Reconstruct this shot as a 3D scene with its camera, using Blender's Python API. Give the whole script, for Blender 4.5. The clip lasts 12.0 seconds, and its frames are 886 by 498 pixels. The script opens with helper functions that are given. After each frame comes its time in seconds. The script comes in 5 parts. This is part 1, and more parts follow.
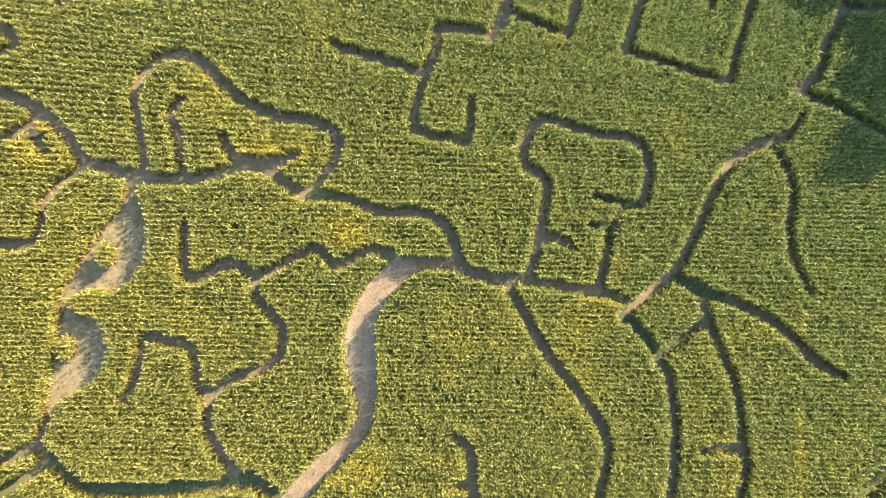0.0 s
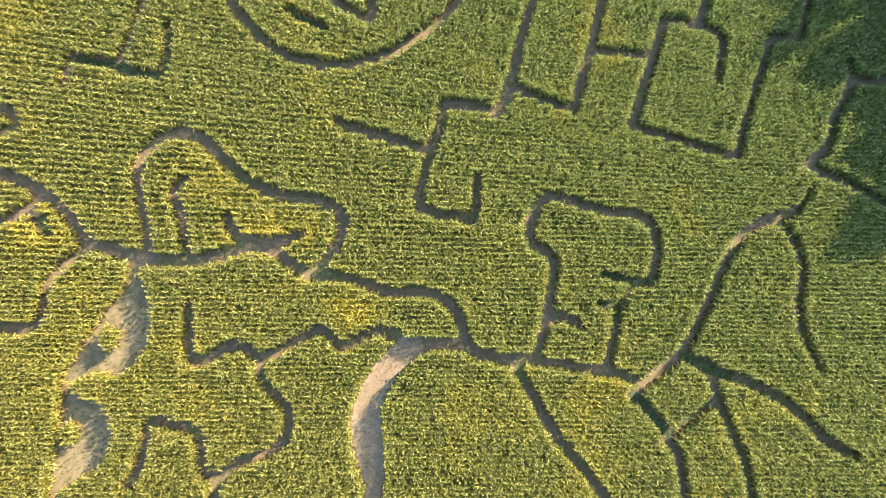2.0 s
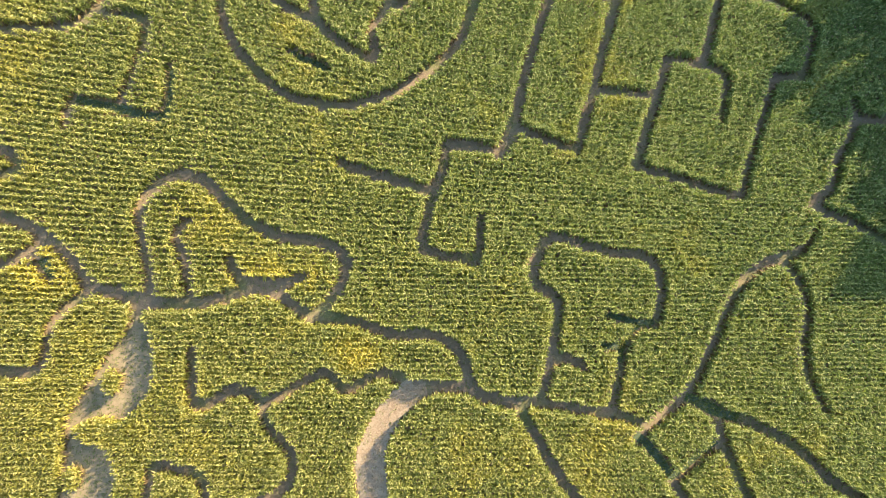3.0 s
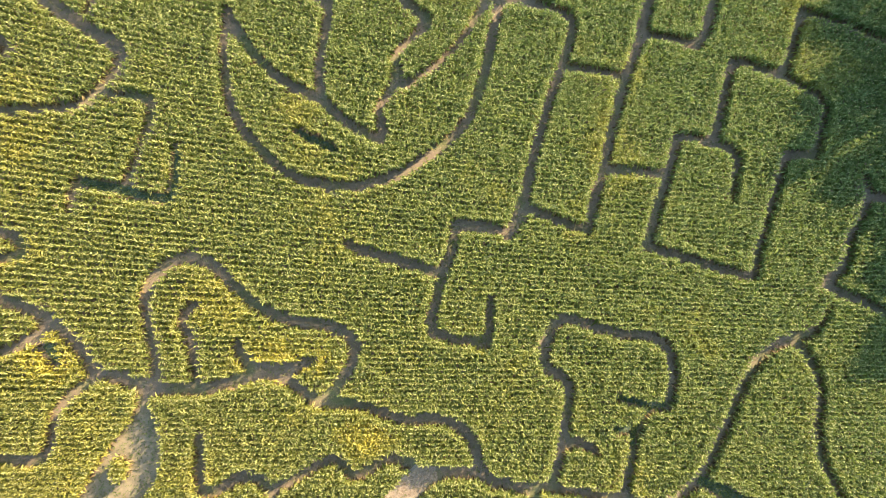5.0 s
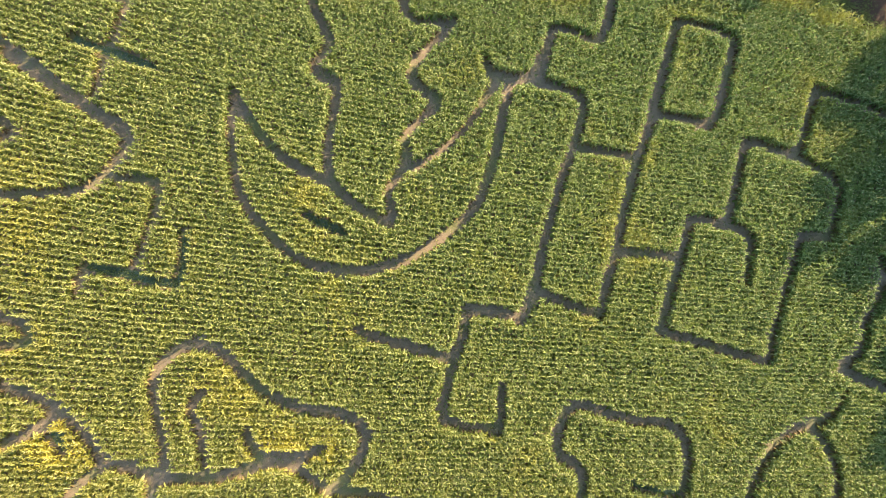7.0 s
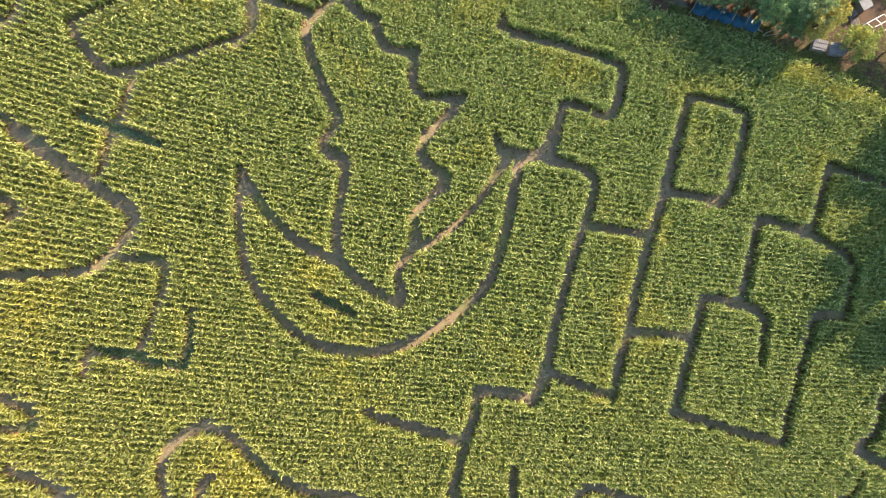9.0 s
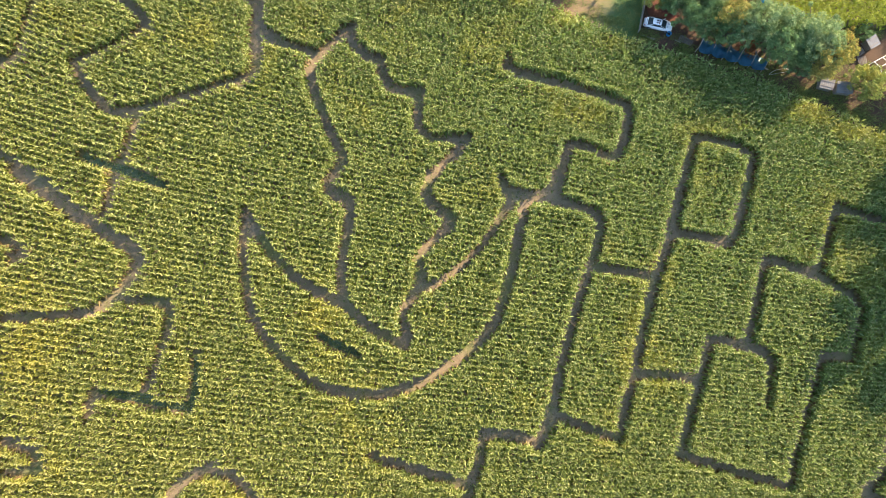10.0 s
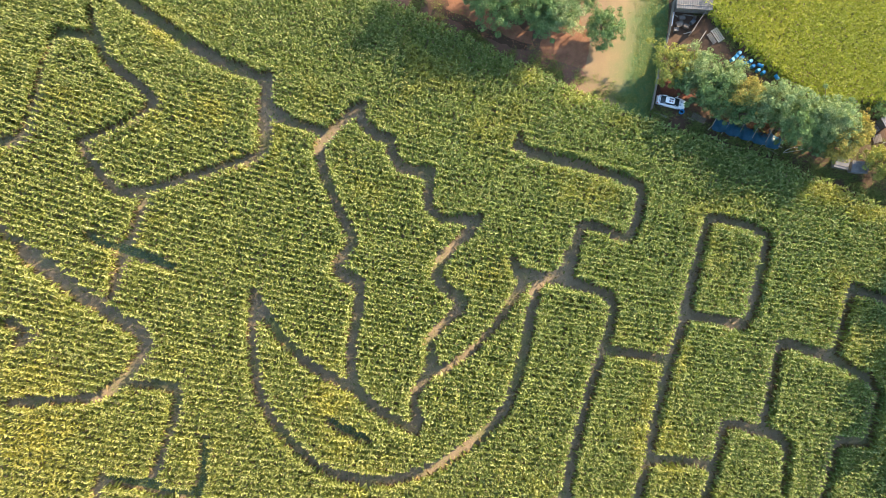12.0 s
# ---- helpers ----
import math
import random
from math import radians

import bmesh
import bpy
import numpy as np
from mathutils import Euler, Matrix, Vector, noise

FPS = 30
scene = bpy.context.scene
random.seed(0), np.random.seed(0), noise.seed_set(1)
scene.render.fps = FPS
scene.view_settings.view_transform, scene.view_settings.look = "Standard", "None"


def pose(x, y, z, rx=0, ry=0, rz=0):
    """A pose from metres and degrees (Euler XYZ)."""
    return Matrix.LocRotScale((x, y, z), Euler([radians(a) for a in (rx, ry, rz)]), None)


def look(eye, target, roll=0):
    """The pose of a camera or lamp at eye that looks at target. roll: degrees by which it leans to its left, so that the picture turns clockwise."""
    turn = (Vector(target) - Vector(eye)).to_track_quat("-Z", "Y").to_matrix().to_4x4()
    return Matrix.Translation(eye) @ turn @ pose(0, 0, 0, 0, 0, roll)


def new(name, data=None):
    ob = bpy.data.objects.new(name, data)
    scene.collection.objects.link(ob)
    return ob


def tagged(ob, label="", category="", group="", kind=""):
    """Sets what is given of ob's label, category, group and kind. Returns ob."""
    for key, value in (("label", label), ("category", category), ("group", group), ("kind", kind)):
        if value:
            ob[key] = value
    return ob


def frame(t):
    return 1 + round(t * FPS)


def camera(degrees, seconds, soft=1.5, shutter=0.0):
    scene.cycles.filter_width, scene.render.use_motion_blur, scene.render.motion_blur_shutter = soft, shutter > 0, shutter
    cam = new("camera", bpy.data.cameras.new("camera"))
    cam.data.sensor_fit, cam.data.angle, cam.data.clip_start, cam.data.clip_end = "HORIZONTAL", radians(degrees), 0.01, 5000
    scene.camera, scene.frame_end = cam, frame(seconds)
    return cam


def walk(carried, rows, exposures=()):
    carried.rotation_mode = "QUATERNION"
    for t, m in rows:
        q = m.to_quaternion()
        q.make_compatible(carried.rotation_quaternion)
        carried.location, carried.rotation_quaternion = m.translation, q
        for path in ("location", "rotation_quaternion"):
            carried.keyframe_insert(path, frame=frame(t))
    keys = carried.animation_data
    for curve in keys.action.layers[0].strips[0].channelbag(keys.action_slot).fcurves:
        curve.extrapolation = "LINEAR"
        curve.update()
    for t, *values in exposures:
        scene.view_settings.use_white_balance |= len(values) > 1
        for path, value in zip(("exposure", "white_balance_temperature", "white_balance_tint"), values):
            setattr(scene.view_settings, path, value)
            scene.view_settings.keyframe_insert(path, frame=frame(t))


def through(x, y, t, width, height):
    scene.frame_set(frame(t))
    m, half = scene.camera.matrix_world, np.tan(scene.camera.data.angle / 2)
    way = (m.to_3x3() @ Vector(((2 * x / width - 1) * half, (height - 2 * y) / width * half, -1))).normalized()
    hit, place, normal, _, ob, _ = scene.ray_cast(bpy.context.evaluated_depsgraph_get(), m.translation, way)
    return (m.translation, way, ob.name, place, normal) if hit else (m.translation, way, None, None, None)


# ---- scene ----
cam = camera(72.0, 12.0, soft=0.6)
ROWS = [
    (0, 0.517, -1.167, 99.479, 3.674, -0.093, 1.294),
    (0.5, 0.128, 2.039, 99.441, 3.669, -0.095, 1.168),
    (1, -0.164, 4.951, 99.403, 3.664, -0.096, 1.047),
    (1.5, -0.438, 8.2, 99.365, 3.661, -0.097, 0.931),
    (2, -0.803, 11.681, 99.327, 3.658, -0.096, 0.82),
    (2.5, -1.111, 14.802, 99.289, 3.656, -0.095, 0.715),
    (3, -1.477, 18.417, 99.251, 3.655, -0.093, 0.614),
    (5, -3.045, 31.662, 99.099, 3.66, -0.078, 0.265),
    (5.5, -3.467, 35.248, 99.061, 3.663, -0.072, 0.19),
    (6, -3.839, 38.373, 99.023, 3.667, -0.065, 0.121),
    (6.5, -4.287, 41.707, 98.985, 3.672, -0.058, 0.057),
    (7, -4.748, 45.254, 98.946, 3.678, -0.05, -0.002),
    (9, -6.312, 58.033, 98.794, 3.71, -0.009, -0.187),
    (9.5, -6.744, 61.565, 98.756, 3.72, 0.003, -0.22),
    (10, -7.098, 64.606, 98.718, 3.731, 0.016, -0.248),
    (10.5, -7.493, 68.091, 98.68, 3.743, 0.03, -0.271),
    (11, -7.905, 71.311, 98.642, 3.756, 0.044, -0.288),
    (11.5, -8.229, 74.317, 98.604, 3.77, 0.059, -0.301),
    (12, -8.676, 77.709, 98.566, 3.784, 0.075, -0.308),
]
walk(cam, [(t, pose(x, y, z, rx, ry, rz)) for t, x, y, z, rx, ry, rz in ROWS])

# ---- sky and sun: low late sun from beyond the yard ----
SUN_SIDE, SUN_UP = Vector((0.76, 0.65, 0)).normalized(), radians(21.5)
world = bpy.data.worlds.new("sky")
scene.world = world
world.use_nodes = True
sky = world.node_tree.nodes.new("ShaderNodeTexSky")
sky.sky_type, sky.sun_disc = "NISHITA", False
sky.sun_elevation, sky.sun_rotation = SUN_UP, math.atan2(SUN_SIDE.x, SUN_SIDE.y)
sky.air_density, sky.dust_density = 1.2, 1.0
back = world.node_tree.nodes["Background"]
back.inputs["Strength"].default_value = 0.104
world.node_tree.links.new(sky.outputs["Color"], back.inputs["Color"])
sun = new("sun", bpy.data.lights.new("sun", "SUN"))
sun.data.energy, sun.data.angle, sun.data.color = 4.8, radians(0.8), (1.0, 0.75, 0.49)
sun.matrix_world = look(SUN_SIDE * 200 * math.cos(SUN_UP) + Vector((0, 0, 200 * math.sin(SUN_UP))), (0, 0, 0))
scene.view_settings.exposure = 2.52


# ---- materials ----
def material(name, rough=0.8, metal=0.0):
    mat = bpy.data.materials.new(name)
    mat.use_nodes = True
    bsdf = mat.node_tree.nodes["Principled BSDF"]
    bsdf.inputs["Roughness"].default_value, bsdf.inputs["Metallic"].default_value, bsdf.inputs["Specular IOR Level"].default_value = rough, metal, 0.3
    return mat, mat.node_tree, bsdf


def place_of(tree):
    return tree.nodes.new("ShaderNodeNewGeometry").outputs["Position"]


def noise_of(tree, vector, scale, detail=4.0, rough=0.6):
    node = tree.nodes.new("ShaderNodeTexNoise")
    node.inputs["Scale"].default_value, node.inputs["Detail"].default_value, node.inputs["Roughness"].default_value = scale, detail, rough
    tree.links.new(vector, node.inputs["Vector"])
    return node.outputs["Fac"]


def ramp_of(tree, factor, *stops):
    node = tree.nodes.new("ShaderNodeValToRGB")
    bar = node.color_ramp
    while len(bar.elements) < len(stops):
        bar.elements.new(0.5)
    for element, (at, colour) in zip(bar.elements, stops):
        element.position, element.color = at, (*colour, 1)
    tree.links.new(factor, node.inputs["Fac"])
    return node.outputs["Color"]


def mix_of(tree, factor, a, b, kind="MIX"):
    node = tree.nodes.new("ShaderNodeMix")
    node.data_type, node.blend_type = "RGBA", kind
    for value, socket in ((factor, node.inputs["Factor"]), (a, node.inputs["A"]), (b, node.inputs["B"])):
        # the colour sockets come after those of other types under the same name
        socket = [s for s in node.inputs if s.name == socket.name and s.type == ("VALUE" if s.name == "Factor" else "RGBA")][0]
        if isinstance(value, (int, float)):
            socket.default_value = value
        elif isinstance(value, tuple):
            socket.default_value = (*value, 1)
        else:
            tree.links.new(value, socket)
    return [s for s in node.outputs if s.type == "RGBA"][0]


def bumped(tree, bsdf, height, strength, distance):
    node = tree.nodes.new("ShaderNodeBump")
    node.inputs["Strength"].default_value, node.inputs["Distance"].default_value = strength, distance
    tree.links.new(height, node.inputs["Height"])
    tree.links.new(node.outputs["Normal"], bsdf.inputs["Normal"])


def scaled(tree, vector, x, y, z):
    node = tree.nodes.new("ShaderNodeMapping")
    node.inputs["Scale"].default_value = (x, y, z)
    tree.links.new(vector, node.inputs["Vector"])
    return node.outputs["Vector"]


def surface(name, dark, light, scale, rough=0.8, metal=0.0, bump=0.3, depth=0.01, local=True):
    """A worn plain surface: two tones at two scales, with fine relief."""
    mat, tree, bsdf = material(name, rough, metal)
    at = tree.nodes.new("ShaderNodeTexCoord").outputs["Object"] if local else place_of(tree)
    broad, fine = noise_of(tree, at, scale, 3), noise_of(tree, at, scale * 9, 4)
    tone = ramp_of(tree, broad, (0.3, dark), (0.7, light))
    tree.links.new(mix_of(tree, 0.35, tone, ramp_of(tree, fine, (0.3, dark), (0.7, light))), bsdf.inputs["Base Color"])
    if bump:
        bumped(tree, bsdf, fine, bump, depth)
    return mat


def leaf_material(name, stops, patches, through=0.18, rough=0.45, patch_scale=0.06, spots=(), northeast_tint=None, gloss=0.16):
    """Leaves that differ one by one, in patches over the field, and let some light through."""
    mat, tree, bsdf = material(name, rough)
    bsdf.inputs["Specular IOR Level"].default_value = gloss
    lone = tree.nodes.new("ShaderNodeNewGeometry").outputs["Random Per Island"]
    each = ramp_of(tree, lone, *stops)
    where = place_of(tree)
    if northeast_tint:
        # the leaf tint runs from yellower in the south-west to greener in the north-east
        split = tree.nodes.new("ShaderNodeSeparateXYZ")
        tree.links.new(where, split.inputs["Vector"])
        span = tree.nodes.new("ShaderNodeMapRange")
        for socket, value in zip(("From Min", "From Max", "To Min", "To Max"), (-65, 125, 0, 1)):
            span.inputs[socket].default_value = value
        over = tree.nodes.new("ShaderNodeMath")
        over.operation, over.inputs[1].default_value = "MULTIPLY_ADD", 0.9
        tree.links.new(split.outputs["X"], over.inputs[0])
        tree.links.new(split.outputs["Y"], over.inputs[2])
        tree.links.new(over.outputs["Value"], span.inputs["Value"])
        each = mix_of(tree, span.outputs["Result"], each, mix_of(tree, 1.0, each, northeast_tint, "MULTIPLY"))
    broad = noise_of(tree, where, patch_scale, 5, 0.65)
    amount = ramp_of(tree, broad, (0.54, (0, 0, 0)), (0.80, (1, 1, 1)))
    tint = mix_of(tree, amount, each, mix_of(tree, 0.6, each, patches))
    fray = noise_of(tree, where, 0.35, 4)
    for x, y, rx, ry, *weaker in spots:
        # an uneven oval: drier stands that have yellowed, and weak ones painting in sunshine
        shift = tree.nodes.new("ShaderNodeVectorMath")
        shift.operation, shift.inputs[1].default_value = "SUBTRACT", (x, y, 0)
        tree.links.new(where, shift.inputs[0])
        far_off = tree.nodes.new("ShaderNodeVectorMath")
        far_off.operation = "LENGTH"
        tree.links.new(scaled(tree, shift.outputs["Vector"], 1 / rx, 1 / ry, 0), far_off.inputs[0])
        rim = tree.nodes.new("ShaderNodeMath")
        rim.operation = "ADD"
        tree.links.new(far_off.outputs["Value"], rim.inputs[0])
        tree.links.new(fray, rim.inputs[1])
        tint = mix_of(tree, ramp_of(tree, rim.outputs["Value"], (0.65, (*weaker, 0.85)[:1] * 3), (1.45 / 1.5, (0, 0, 0))), tint, mix_of(tree, 0.65, each, patches))
    tree.links.new(tint, bsdf.inputs["Base Color"])
    thin = tree.nodes.new("ShaderNodeBsdfTranslucent")
    tree.links.new(mix_of(tree, 1.0, tint, (1.12, 1.16, 0.7), "MULTIPLY"), thin.inputs["Color"])
    both = tree.nodes.new("ShaderNodeMixShader")
    both.inputs["Fac"].default_value = through
    tree.links.new(bsdf.outputs["BSDF"], both.inputs[1])
    tree.links.new(thin.outputs["BSDF"], both.inputs[2])
    tree.links.new(both.outputs["Shader"], tree.nodes["Material Output"].inputs["Surface"])
    return mat


CORN = leaf_material(
    "corn_leaf",
    [(0.0, (0.122, 0.137, 0.023)), (0.45, (0.195, 0.203, 0.042)), (0.8, (0.272, 0.266, 0.070)), (1.0, (0.345, 0.33, 0.115))],
    (0.46, 0.39, 0.05), 0.45, 0.48, gloss=0.26,
    northeast_tint=(0.63, 0.90, 1.2),
    # the 0.3 spots put sunlit brightness into the colour; 0.5 and 0.6 partly
    spots=[(57.5, -28, 2.2, 22), (53, 92.7, 11, 5, 0.6), (60.5, 89.8, 13, 5, 0.5), (-28, 20, 20, 10), (-66, 20, 14, 14), (-13, -30, 14, 10), (-15, 8, 12, 7), (-58, 0, 30, 36, 0.3), (4.5, 112.2, 8, 4.5, 0.3), (12.5, 108.4, 10, 4.5, 0.3), (20.5, 104.6, 9, 4, 0.3)],
)
TASSEL = leaf_material("corn_tassel", [(0.0, (0.15, 0.18, 0.05)), (0.6, (0.27, 0.28, 0.11)), (1.0, (0.44, 0.42, 0.22))], (0.42, 0.33, 0.12), 0.2, 0.7)
WITHERED = leaf_material("withered_leaf", [(0.0, (0.075, 0.055, 0.028)), (0.5, (0.14, 0.105, 0.05)), (1.0, (0.20, 0.17, 0.07))], (0.17, 0.10, 0.05), 0.2, 0.8)
FAR_CORN = leaf_material("far_corn_leaf", [(0.0, (0.165, 0.215, 0.025)), (0.5, (0.265, 0.315, 0.042)), (1.0, (0.36, 0.395, 0.080))], (0.42, 0.41, 0.06), 0.38, 0.5, gloss=0.16)


def soil_material():
    mat, tree, bsdf = material("trodden_soil", 0.95)
    at = place_of(tree)
    broad, mid, fine = noise_of(tree, at, 0.12, 4), noise_of(tree, at, 1.1, 5), noise_of(tree, at, 14, 4)
    soil = ramp_of(tree, mid, (0.3, (0.115, 0.090, 0.060)), (0.7, (0.22, 0.176, 0.118)))
    soil = mix_of(tree, 0.5, soil, ramp_of(tree, fine, (0.3, (0.092, 0.072, 0.048)), (0.72, (0.30, 0.245, 0.168))))
    green = ramp_of(tree, fine, (0.3, (0.07, 0.10, 0.03)), (0.7, (0.17, 0.20, 0.07)))
    amount = ramp_of(tree, broad, (0.50, (0, 0, 0)), (0.68, (0.75, 0.75, 0.75)))
    near = mix_of(tree, amount, soil, green)
    # beyond the maze the same ground carries pasture
    shift = tree.nodes.new("ShaderNodeVectorMath")
    shift.operation, shift.inputs[1].default_value = "SUBTRACT", (-5, 45, 0)
    tree.links.new(at, shift.inputs[0])
    far_off = tree.nodes.new("ShaderNodeVectorMath")
    far_off.operation = "LENGTH"
    tree.links.new(scaled(tree, shift.outputs["Vector"], 0.008, 0.0075, 0), far_off.inputs[0])
    meadow = ramp_of(tree, noise_of(tree, at, 0.03, 6), (0.35, (0.055, 0.085, 0.025)), (0.65, (0.13, 0.15, 0.05)))
    outside = ramp_of(tree, far_off.outputs["Value"], (0.72, (0, 0, 0)), (0.8, (1, 1, 1)))
    tree.links.new(mix_of(tree, outside, near, meadow), bsdf.inputs["Base Color"])
    bumped(tree, bsdf, fine, 0.6, 0.04)
    return mat


SOIL = soil_material()


# ---- mesh helpers ----
def sheet(name, verts, faces, mat, smooth=False):
    mesh = bpy.data.meshes.new(name)
    mesh.from_pydata(verts, [], faces)
    mesh.materials.append(mat)
    mesh.update()
    return new(name, mesh)


def quick_mesh(name, verts, loops, sizes, mat):
    """A mesh of many faces from numpy arrays: corner indices in one run, and each face's count of corners."""
    mesh = bpy.data.meshes.new(name)
    mesh.vertices.add(len(verts))
    mesh.vertices.foreach_set("co", np.ascontiguousarray(verts, dtype=np.float32).ravel())
    mesh.loops.add(len(loops))
    mesh.loops.foreach_set("vertex_index", np.ascontiguousarray(loops, dtype=np.int32))
    mesh.polygons.add(len(sizes))
    starts = np.concatenate([[0], np.cumsum(sizes)[:-1]])
    mesh.polygons.foreach_set("loop_start", starts.astype(np.int32))
    mesh.materials.append(mat)
    mesh.update(calc_edges=True)
    return new(name, mesh)


# ---- ground ----
far = 2500
ground = tagged(sheet("ground", [(-far, -far, 0), (far, -far, 0), (far, far, 0), (-far, far, 0)], [(0, 1, 2, 3)], SOIL), "bare brown soil with worn straw and thin grass", "ground", kind="structure")

# ---- the maze: trails cut through the corn, as (x, y, width) along each ----
TRAILS = []


WEEDS = []


def trail(stations, weeds=0.1):
    line = np.array(stations, float)
    # leaves hang over from both sides, so the narrow ones are cut a little wider
    line[:, 2] = np.maximum(line[:, 2], 0.6 * line[:, 2] + 0.48)
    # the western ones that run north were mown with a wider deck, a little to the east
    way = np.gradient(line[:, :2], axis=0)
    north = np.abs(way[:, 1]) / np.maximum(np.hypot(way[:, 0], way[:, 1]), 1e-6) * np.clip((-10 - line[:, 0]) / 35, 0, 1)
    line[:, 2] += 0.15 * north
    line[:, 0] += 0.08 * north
    TRAILS.append(line)
    WEEDS.append(weeds)


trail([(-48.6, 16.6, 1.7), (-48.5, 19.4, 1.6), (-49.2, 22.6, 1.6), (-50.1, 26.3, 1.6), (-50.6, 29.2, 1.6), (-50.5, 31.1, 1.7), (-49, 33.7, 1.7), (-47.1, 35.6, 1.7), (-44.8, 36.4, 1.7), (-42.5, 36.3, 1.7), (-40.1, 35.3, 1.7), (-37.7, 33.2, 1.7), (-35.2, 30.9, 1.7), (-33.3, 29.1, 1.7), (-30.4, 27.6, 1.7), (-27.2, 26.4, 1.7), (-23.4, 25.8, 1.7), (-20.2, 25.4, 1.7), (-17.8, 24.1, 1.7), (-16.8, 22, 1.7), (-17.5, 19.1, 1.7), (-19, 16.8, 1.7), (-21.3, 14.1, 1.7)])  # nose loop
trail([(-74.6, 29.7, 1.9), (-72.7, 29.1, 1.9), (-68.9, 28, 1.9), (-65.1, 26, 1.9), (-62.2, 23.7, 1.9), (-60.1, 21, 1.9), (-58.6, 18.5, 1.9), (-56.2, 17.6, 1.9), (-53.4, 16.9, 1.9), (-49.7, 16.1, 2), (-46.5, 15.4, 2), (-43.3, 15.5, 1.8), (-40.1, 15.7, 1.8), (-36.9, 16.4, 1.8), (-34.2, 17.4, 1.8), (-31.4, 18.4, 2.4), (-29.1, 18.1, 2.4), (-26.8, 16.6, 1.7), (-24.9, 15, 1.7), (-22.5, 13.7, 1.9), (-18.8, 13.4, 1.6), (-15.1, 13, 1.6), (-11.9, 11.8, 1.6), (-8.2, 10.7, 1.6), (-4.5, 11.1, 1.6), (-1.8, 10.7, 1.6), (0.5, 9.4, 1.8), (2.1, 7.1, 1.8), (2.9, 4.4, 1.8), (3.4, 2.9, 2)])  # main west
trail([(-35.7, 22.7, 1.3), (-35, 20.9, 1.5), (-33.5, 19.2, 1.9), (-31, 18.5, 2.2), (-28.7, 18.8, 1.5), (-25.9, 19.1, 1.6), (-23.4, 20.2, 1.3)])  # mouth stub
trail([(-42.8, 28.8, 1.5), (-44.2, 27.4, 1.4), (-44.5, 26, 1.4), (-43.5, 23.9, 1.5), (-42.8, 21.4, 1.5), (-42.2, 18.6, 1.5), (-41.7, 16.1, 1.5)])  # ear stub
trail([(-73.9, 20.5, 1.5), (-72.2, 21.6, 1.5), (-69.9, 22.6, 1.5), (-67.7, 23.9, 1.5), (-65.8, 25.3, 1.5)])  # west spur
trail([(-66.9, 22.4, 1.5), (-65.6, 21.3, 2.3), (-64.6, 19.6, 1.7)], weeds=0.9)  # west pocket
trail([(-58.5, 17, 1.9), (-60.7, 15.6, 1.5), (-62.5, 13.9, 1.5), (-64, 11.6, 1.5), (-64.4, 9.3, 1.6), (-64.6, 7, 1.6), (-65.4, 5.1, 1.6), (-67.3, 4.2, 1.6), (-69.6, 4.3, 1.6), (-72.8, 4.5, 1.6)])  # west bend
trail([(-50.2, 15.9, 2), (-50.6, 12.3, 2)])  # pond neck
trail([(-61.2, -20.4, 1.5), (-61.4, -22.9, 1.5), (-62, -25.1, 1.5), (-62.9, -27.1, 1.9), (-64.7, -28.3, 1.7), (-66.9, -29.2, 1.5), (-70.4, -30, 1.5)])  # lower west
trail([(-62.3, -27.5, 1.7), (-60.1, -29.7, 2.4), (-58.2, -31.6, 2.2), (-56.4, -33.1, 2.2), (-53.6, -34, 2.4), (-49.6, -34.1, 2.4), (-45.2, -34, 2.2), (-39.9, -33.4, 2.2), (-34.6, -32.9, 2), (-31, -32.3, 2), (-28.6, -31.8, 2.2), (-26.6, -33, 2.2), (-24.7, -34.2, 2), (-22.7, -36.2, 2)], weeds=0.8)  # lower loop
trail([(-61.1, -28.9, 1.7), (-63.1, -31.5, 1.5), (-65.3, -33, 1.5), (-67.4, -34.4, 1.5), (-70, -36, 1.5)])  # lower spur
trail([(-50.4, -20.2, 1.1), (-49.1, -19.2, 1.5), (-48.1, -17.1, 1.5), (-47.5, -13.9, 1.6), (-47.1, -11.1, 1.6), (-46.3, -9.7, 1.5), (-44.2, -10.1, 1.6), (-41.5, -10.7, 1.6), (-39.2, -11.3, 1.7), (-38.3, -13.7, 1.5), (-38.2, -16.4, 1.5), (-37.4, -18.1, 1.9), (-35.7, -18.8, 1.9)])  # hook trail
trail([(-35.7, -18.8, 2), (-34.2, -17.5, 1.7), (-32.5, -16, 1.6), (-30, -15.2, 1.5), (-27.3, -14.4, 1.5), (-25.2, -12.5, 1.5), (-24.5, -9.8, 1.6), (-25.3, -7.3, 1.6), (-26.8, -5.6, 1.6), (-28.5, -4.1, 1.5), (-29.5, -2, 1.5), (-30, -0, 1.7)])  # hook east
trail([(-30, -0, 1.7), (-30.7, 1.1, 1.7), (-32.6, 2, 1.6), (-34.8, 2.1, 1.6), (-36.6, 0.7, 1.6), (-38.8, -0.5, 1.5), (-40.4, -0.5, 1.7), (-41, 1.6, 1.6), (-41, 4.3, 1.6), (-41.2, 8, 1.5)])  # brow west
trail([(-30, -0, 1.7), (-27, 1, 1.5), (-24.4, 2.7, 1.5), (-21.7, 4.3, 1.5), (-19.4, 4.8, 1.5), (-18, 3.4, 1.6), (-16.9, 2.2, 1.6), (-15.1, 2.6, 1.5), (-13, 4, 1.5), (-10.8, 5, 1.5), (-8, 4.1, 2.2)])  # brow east
